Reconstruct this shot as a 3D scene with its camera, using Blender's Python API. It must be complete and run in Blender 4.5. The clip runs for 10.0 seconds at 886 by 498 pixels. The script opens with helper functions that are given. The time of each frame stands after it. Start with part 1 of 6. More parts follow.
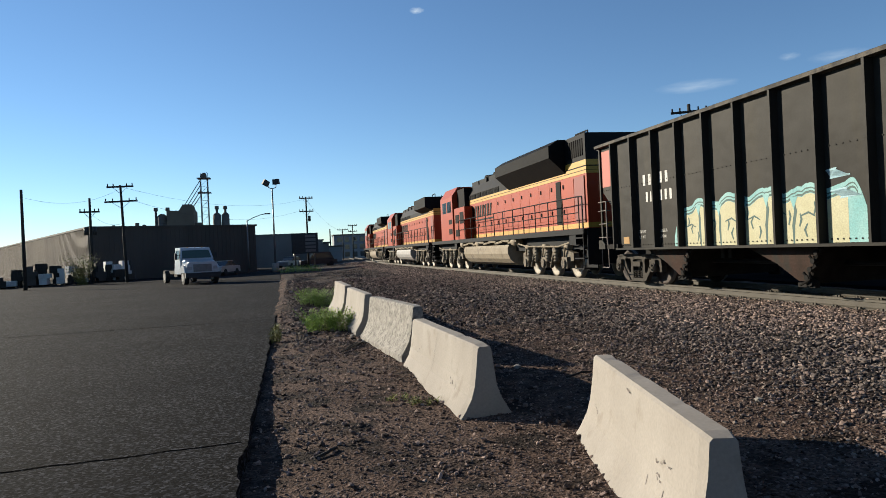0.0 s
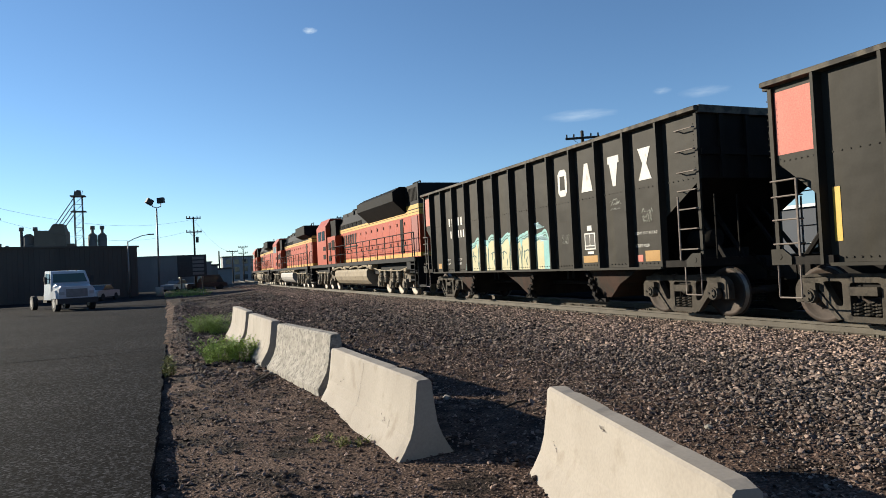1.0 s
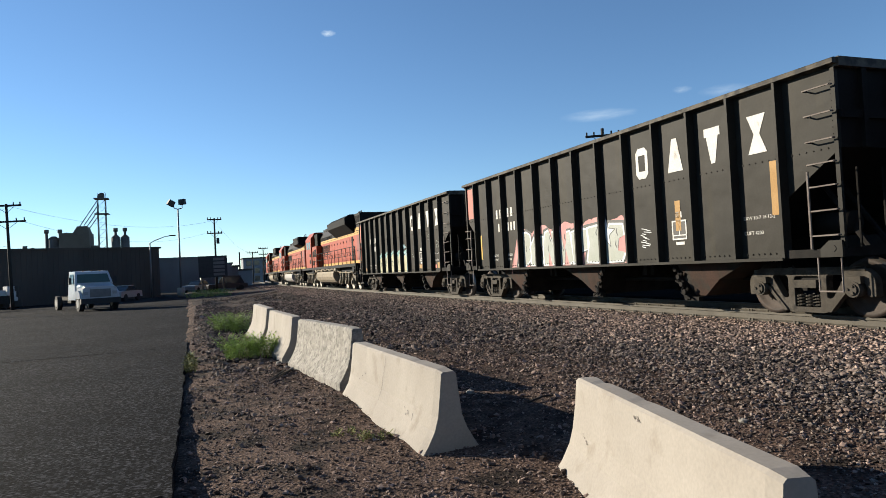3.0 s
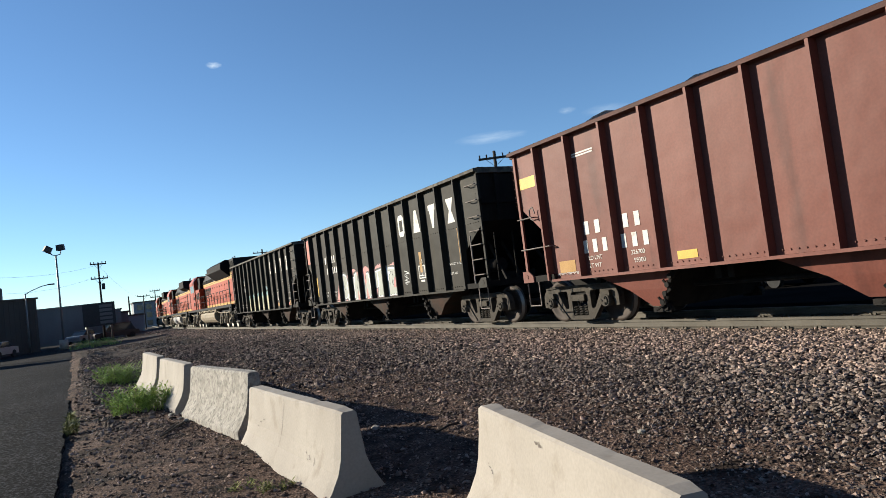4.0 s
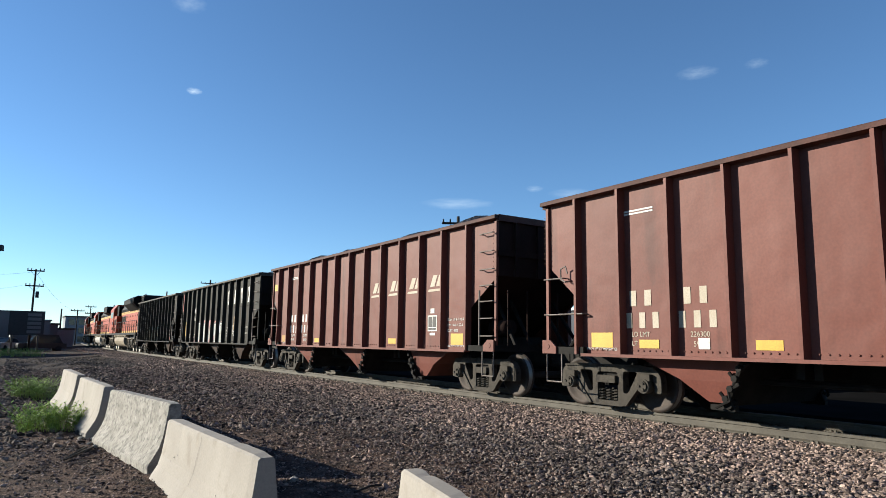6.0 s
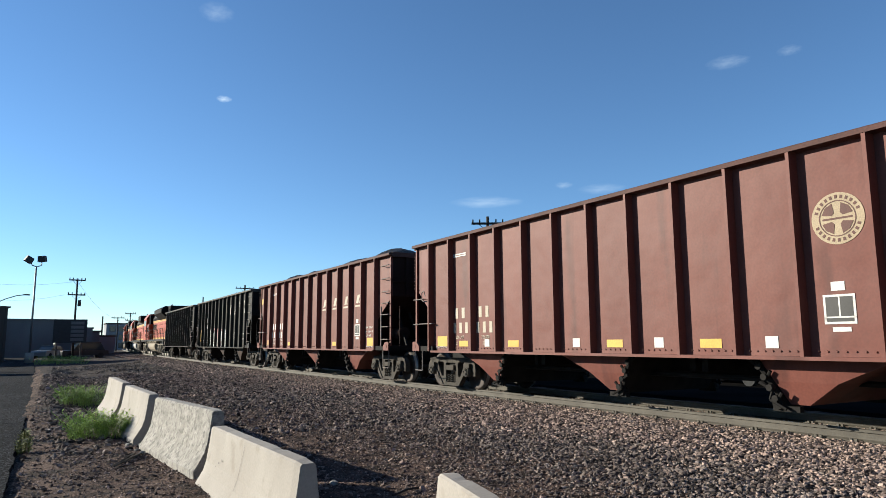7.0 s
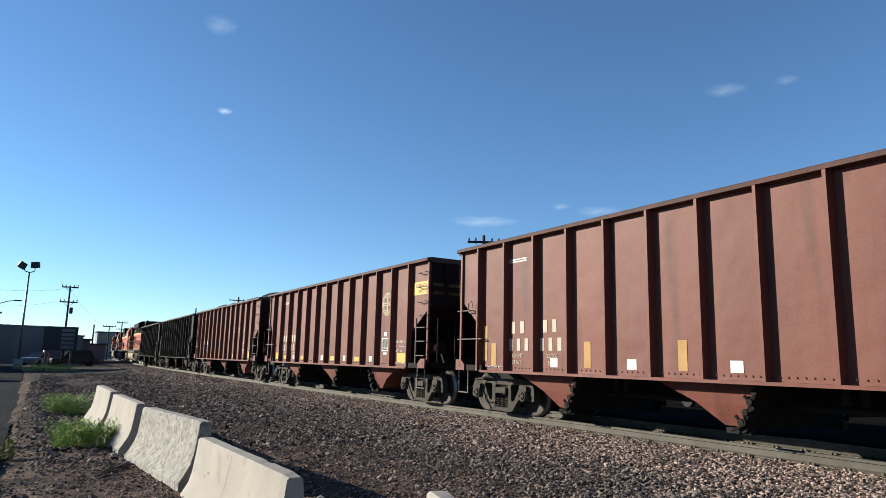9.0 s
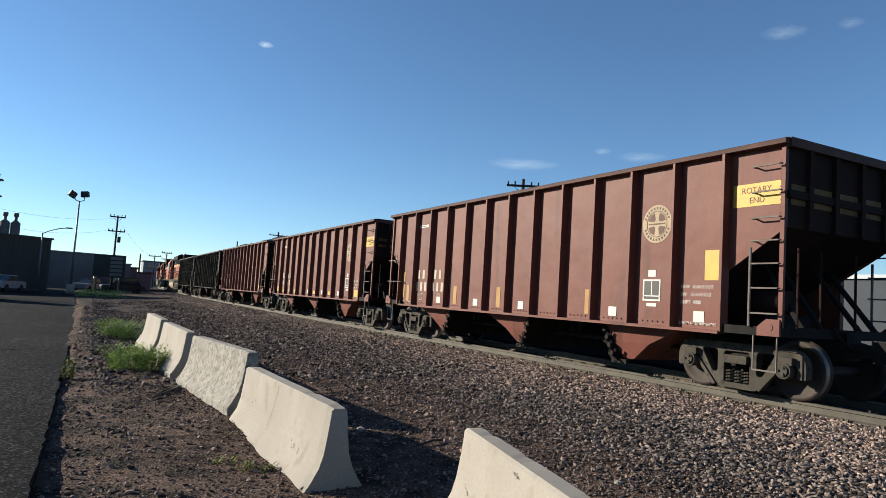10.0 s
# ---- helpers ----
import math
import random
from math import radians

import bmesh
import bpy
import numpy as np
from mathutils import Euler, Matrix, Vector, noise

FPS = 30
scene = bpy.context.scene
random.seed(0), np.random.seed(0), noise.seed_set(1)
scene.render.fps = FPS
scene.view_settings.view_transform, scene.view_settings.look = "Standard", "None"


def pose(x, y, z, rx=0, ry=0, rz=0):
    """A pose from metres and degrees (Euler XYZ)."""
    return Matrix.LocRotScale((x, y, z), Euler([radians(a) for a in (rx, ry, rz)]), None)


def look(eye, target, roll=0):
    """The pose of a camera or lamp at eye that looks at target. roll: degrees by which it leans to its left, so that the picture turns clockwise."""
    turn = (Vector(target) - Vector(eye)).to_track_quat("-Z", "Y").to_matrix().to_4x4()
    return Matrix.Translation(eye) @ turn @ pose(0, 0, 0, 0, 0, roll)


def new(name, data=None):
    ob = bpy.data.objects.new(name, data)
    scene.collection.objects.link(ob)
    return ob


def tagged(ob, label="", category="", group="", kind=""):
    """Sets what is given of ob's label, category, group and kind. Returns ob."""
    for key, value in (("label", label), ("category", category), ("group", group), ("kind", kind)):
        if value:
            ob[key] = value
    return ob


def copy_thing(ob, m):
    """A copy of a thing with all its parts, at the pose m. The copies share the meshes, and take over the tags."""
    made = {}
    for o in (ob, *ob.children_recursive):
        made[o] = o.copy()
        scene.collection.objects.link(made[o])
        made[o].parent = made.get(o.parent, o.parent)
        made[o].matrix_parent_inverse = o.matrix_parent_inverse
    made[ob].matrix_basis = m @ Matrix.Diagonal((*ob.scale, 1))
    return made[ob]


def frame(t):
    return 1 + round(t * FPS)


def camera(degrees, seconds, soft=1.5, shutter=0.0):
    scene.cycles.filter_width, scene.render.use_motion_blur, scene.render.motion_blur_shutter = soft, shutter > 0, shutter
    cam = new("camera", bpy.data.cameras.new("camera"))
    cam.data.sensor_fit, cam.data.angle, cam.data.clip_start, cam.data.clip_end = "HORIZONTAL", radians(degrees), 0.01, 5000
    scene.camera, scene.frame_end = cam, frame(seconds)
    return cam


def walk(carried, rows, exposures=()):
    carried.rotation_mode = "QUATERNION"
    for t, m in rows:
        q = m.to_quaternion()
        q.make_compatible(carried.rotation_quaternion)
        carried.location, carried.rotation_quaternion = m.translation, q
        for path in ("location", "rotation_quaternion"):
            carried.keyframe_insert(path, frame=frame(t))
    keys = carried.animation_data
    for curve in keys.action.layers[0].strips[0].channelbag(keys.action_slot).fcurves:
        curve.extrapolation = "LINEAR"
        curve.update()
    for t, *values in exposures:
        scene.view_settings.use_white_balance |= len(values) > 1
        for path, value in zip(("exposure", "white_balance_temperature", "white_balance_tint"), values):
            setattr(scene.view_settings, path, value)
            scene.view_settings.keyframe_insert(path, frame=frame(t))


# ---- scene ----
cam = camera(67.0, 10.0, soft=0.6)

PATH = [
    (0, (-0.297, -0.697, 1.199), (0.138, 1.255, 1.197), -2.6),
    (0.2, (-0.373, -0.432, 1.166), (0.25, 1.465, 1.083), -5.5),
    (0.5, (-0.403, -0.138, 1.257), (0.465, 1.663, 1.283), -4.4),
    (0.8, (-0.53, -0.034, 1.202), (0.256, 1.793, 1.425), -0.1),
    (1, (-0.523, 0.021, 1.229), (0.216, 1.879, 1.277), -2.8),
    (1.2, (-0.533, 0.189, 1.171), (0.196, 2.05, 1.242), -4.9),
    (1.5, (-0.489, 0.374, 1.123), (0.339, 2.194, 1.08), -2.8),
    (1.8, (-0.558, 0.426, 1.156), (0.167, 2.289, 1.163), -1.8),
    (2, (-0.461, 0.35, 1.132), (0.257, 2.216, 1.172), 0.1),
    (2.2, (-0.541, 0.313, 1.107), (0.237, 2.155, 1.126), 0.9),
    (3.3, (-0.499, 0.153, 1.147), (0.177, 2.034, 1.209), -4.1),
    (3.5, (-0.426, 0.267, 1.19), (0.35, 2.11, 1.23), -4.8),
    (3.8, (-0.403, 0.284, 1.128), (0.533, 2.049, 1.237), -5.1),
    (4, (-0.389, 0.238, 1.171), (0.566, 1.993, 1.276), -7.1),
    (4.3, (-0.411, 0.246, 1.175), (0.585, 1.974, 1.338), -7),
    (4.5, (-0.394, 0.198, 1.161), (0.621, 1.911, 1.344), -6.2),
    (5, (-0.397, 0.134, 1.179), (0.631, 1.833, 1.417), -4.4),
    (5.5, (-0.44, 0.114, 1.189), (0.591, 1.804, 1.468), -1.8),
    (6, (-0.335, 0.255, 1.145), (0.732, 1.923, 1.422), 0.8),
    (6.2, (-0.391, 0.227, 1.164), (0.673, 1.897, 1.441), 0.7),
    (7.3, (-0.422, 0.104, 1.213), (0.549, 1.828, 1.501), -0.5),
    (7.5, (-0.412, 0.102, 1.199), (0.565, 1.817, 1.521), -0.5),
    (8, (-0.453, 0.074, 1.222), (0.544, 1.782, 1.52), 0.1),
    (8.5, (-0.421, 0.151, 1.201), (0.586, 1.849, 1.52), 0.3),
    (9, (-0.401, 0.15, 1.188), (0.596, 1.852, 1.516), 1.3),
    (9.3, (-0.486, 0.146, 1.208), (0.471, 1.879, 1.494), 2.4),
    (9.5, (-0.502, 0.161, 1.219), (0.399, 1.926, 1.488), 3.6),
    (10, (-0.514, 0.094, 1.21), (0.405, 1.865, 1.36), 3.6),
]
walk(cam, [(t, look(eye, aim, roll)) for t, eye, aim, roll in PATH], [(0, 0.95, 6250, 6), (0.6, 1.07, 6300, 6), (1.5, 1.13, 6250, 6), (3.5, 1.14, 6200, 6), (5.3, 1.2, 5850, 4), (8.8, 1.2, 5850, 4), (10, 1.07, 6100, 5)])

# ---------------------------------------------------------------- sky, sun
SUN_EL, SUN_DIR = 17.5, Vector((-0.72, 0.69, 0)).normalized()
sun_from = SUN_DIR * math.cos(radians(SUN_EL)) + Vector((0, 0, math.sin(radians(SUN_EL))))
world = bpy.data.worlds.new("sky")
scene.world = world
world.use_nodes = True
wn = world.node_tree.nodes
sky = wn.new("ShaderNodeTexSky")
sky.sky_type, sky.sun_disc = "NISHITA", False
sky.sun_elevation = radians(SUN_EL)
sky.sun_rotation = math.atan2(sun_from.x, sun_from.y)
sky.altitude, sky.air_density, sky.dust_density, sky.ozone_density = 1500, 1.0, 0.0, 3.5
wn["Background"].inputs["Strength"].default_value = 0.07
world.node_tree.links.new(sky.outputs[0], wn["Background"].inputs["Color"])
sun = new("sun", bpy.data.lights.new("sun", "SUN"))
sun.data.energy, sun.data.angle, sun.data.color = 5.0, radians(0.5), (1.0, 0.86, 0.68)
sun.matrix_world = look(sun_from * 50, (0, 0, 0))


# ---------------------------------------------------------------- materials
BASE_SCALE = 0.49   # scales every base colour down, so shade renders darker under raised exposure


def surf(name, c1, c2, rough=0.75, metal=0.0, scale=2.0, fine=60.0, bump=0.15, stretch=(1, 1, 1), c3=None, cut=0.62,
         depth=0.01, island=0.0, spec=0.4, speck=0.18, wave=0.0, chips=0.0):
    """Two-scale varied surface: c1 to c2 by broad noise, fine grain, patches of c3 past the cut, fine relief."""
    c1, c2, c3 = [tuple(v * BASE_SCALE for v in c) if c else None for c in (c1, c2, c3)]
    m = bpy.data.materials.new(name)
    m.use_nodes = True
    nt = m.node_tree
    n, l = nt.nodes, nt.links
    b = n["Principled BSDF"]
    tc = n.new("ShaderNodeTexCoord")
    mp = n.new("ShaderNodeMapping")
    mp.inputs["Scale"].default_value = stretch
    l.new(tc.outputs["Object"], mp.inputs["Vector"])
    broad = n.new("ShaderNodeTexNoise")
    broad.inputs["Scale"].default_value, broad.inputs["Detail"].default_value = scale, 6
    l.new(mp.outputs[0], broad.inputs["Vector"])
    grain = n.new("ShaderNodeTexNoise")
    grain.inputs["Scale"].default_value, grain.inputs["Detail"].default_value = fine, 4
    l.new(tc.outputs["Object"], grain.inputs["Vector"])
    ramp = n.new("ShaderNodeMapRange")
    ramp.inputs["From Min"].default_value, ramp.inputs["From Max"].default_value = 0.35, 0.65
    l.new(broad.outputs["Fac"], ramp.inputs["Value"])
    mix = n.new("ShaderNodeMix")
    mix.data_type = "RGBA"
    mix.inputs["A"].default_value, mix.inputs["B"].default_value = (*c1, 1), (*c2, 1)
    l.new(ramp.outputs[0], mix.inputs["Factor"])
    out = mix.outputs["Result"]
    if c3:
        pat = n.new("ShaderNodeTexNoise")
        pat.inputs["Scale"].default_value, pat.inputs["Detail"].default_value = scale * 2.3, 8
        l.new(mp.outputs[0], pat.inputs["Vector"])
        pr = n.new("ShaderNodeMapRange")
        pr.inputs["From Min"].default_value, pr.inputs["From Max"].default_value = cut - 0.05, cut + 0.08
        l.new(pat.outputs["Fac"], pr.inputs["Value"])
        m3 = n.new("ShaderNodeMix")
        m3.data_type = "RGBA"
        m3.inputs["B"].default_value = (*c3, 1)
        l.new(pr.outputs[0], m3.inputs["Factor"])
        l.new(out, m3.inputs["A"])
        out = m3.outputs["Result"]
    val = n.new("ShaderNodeHueSaturation")
    gr = n.new("ShaderNodeMapRange")
    gr.inputs["From Min"].default_value, gr.inputs["From Max"].default_value = 0.3, 0.7
    gr.inputs["To Min"].default_value, gr.inputs["To Max"].default_value = 1 - speck, 1 + speck
    l.new(grain.outputs["Fac"], gr.inputs["Value"])
    l.new(out, val.inputs["Color"])
    if chips:   # single chips of stone, each of its own tone
        vo = n.new("ShaderNodeTexVoronoi")
        vo.inputs["Scale"].default_value = fine * 1.4
        l.new(tc.outputs["Object"], vo.inputs["Vector"])
        sp = n.new("ShaderNodeSeparateColor")
        l.new(vo.outputs["Color"], sp.inputs[0])
        pw = n.new("ShaderNodeMath")
        pw.operation, pw.inputs[1].default_value = "POWER", 3.0
        l.new(sp.outputs[0], pw.inputs[0])
        cr = n.new("ShaderNodeMapRange")
        cr.inputs["To Min"].default_value, cr.inputs["To Max"].default_value = 1 - chips * 0.5, 1 + chips * 1.5
        l.new(pw.outputs[0], cr.inputs["Value"])
        cm = n.new("ShaderNodeMath")
        cm.operation = "MULTIPLY"
        l.new(gr.outputs[0], cm.inputs[0])
        l.new(cr.outputs[0], cm.inputs[1])
        l.new(cm.outputs[0], val.inputs["Value"])
    elif island:
        geo = n.new("ShaderNodeNewGeometry")
        ir = n.new("ShaderNodeMapRange")
        ir.inputs["To Min"].default_value, ir.inputs["To Max"].default_value = 1 - island, 1 + island
        l.new(geo.outputs["Random Per Island"], ir.inputs["Value"])
        mu = n.new("ShaderNodeMath")
        mu.operation = "MULTIPLY"
        l.new(gr.outputs[0], mu.inputs[0])
        l.new(ir.outputs[0], mu.inputs[1])
        l.new(mu.outputs[0], val.inputs["Value"])
        l.new(geo.outputs["Random Per Island"], mix.inputs["Factor"])
    else:
        l.new(gr.outputs[0], val.inputs["Value"])
    l.new(val.outputs[0], b.inputs["Base Color"])
    b.inputs["Roughness"].default_value, b.inputs["Metallic"].default_value = rough, metal
    b.inputs["Specular IOR Level"].default_value = spec
    if bump:
        bp = n.new("ShaderNodeBump")
        bp.inputs["Strength"].default_value, bp.inputs["Distance"].default_value = bump, depth
        l.new(grain.outputs["Fac"], bp.inputs["Height"])
        l.new(bp.outputs[0], b.inputs["Normal"])
        if wave:
            wv = n.new("ShaderNodeTexNoise")
            wv.inputs["Scale"].default_value, wv.inputs["Detail"].default_value = 1.3, 2
            l.new(tc.outputs["Object"], wv.inputs["Vector"])
            b2 = n.new("ShaderNodeBump")
            b2.inputs["Strength"].default_value, b2.inputs["Distance"].default_value = 1.0, wave
            l.new(wv.outputs["Fac"], b2.inputs["Height"])
            l.new(b2.outputs[0], bp.inputs["Normal"])
    return m


def glass(name, tint):
    m = bpy.data.materials.new(name)
    m.use_nodes = True
    b = m.node_tree.nodes["Principled BSDF"]
    b.inputs["Base Color"].default_value = (*tint, 1)
    b.inputs["Roughness"].default_value, b.inputs["Metallic"].default_value = 0.08, 0.0
    return m


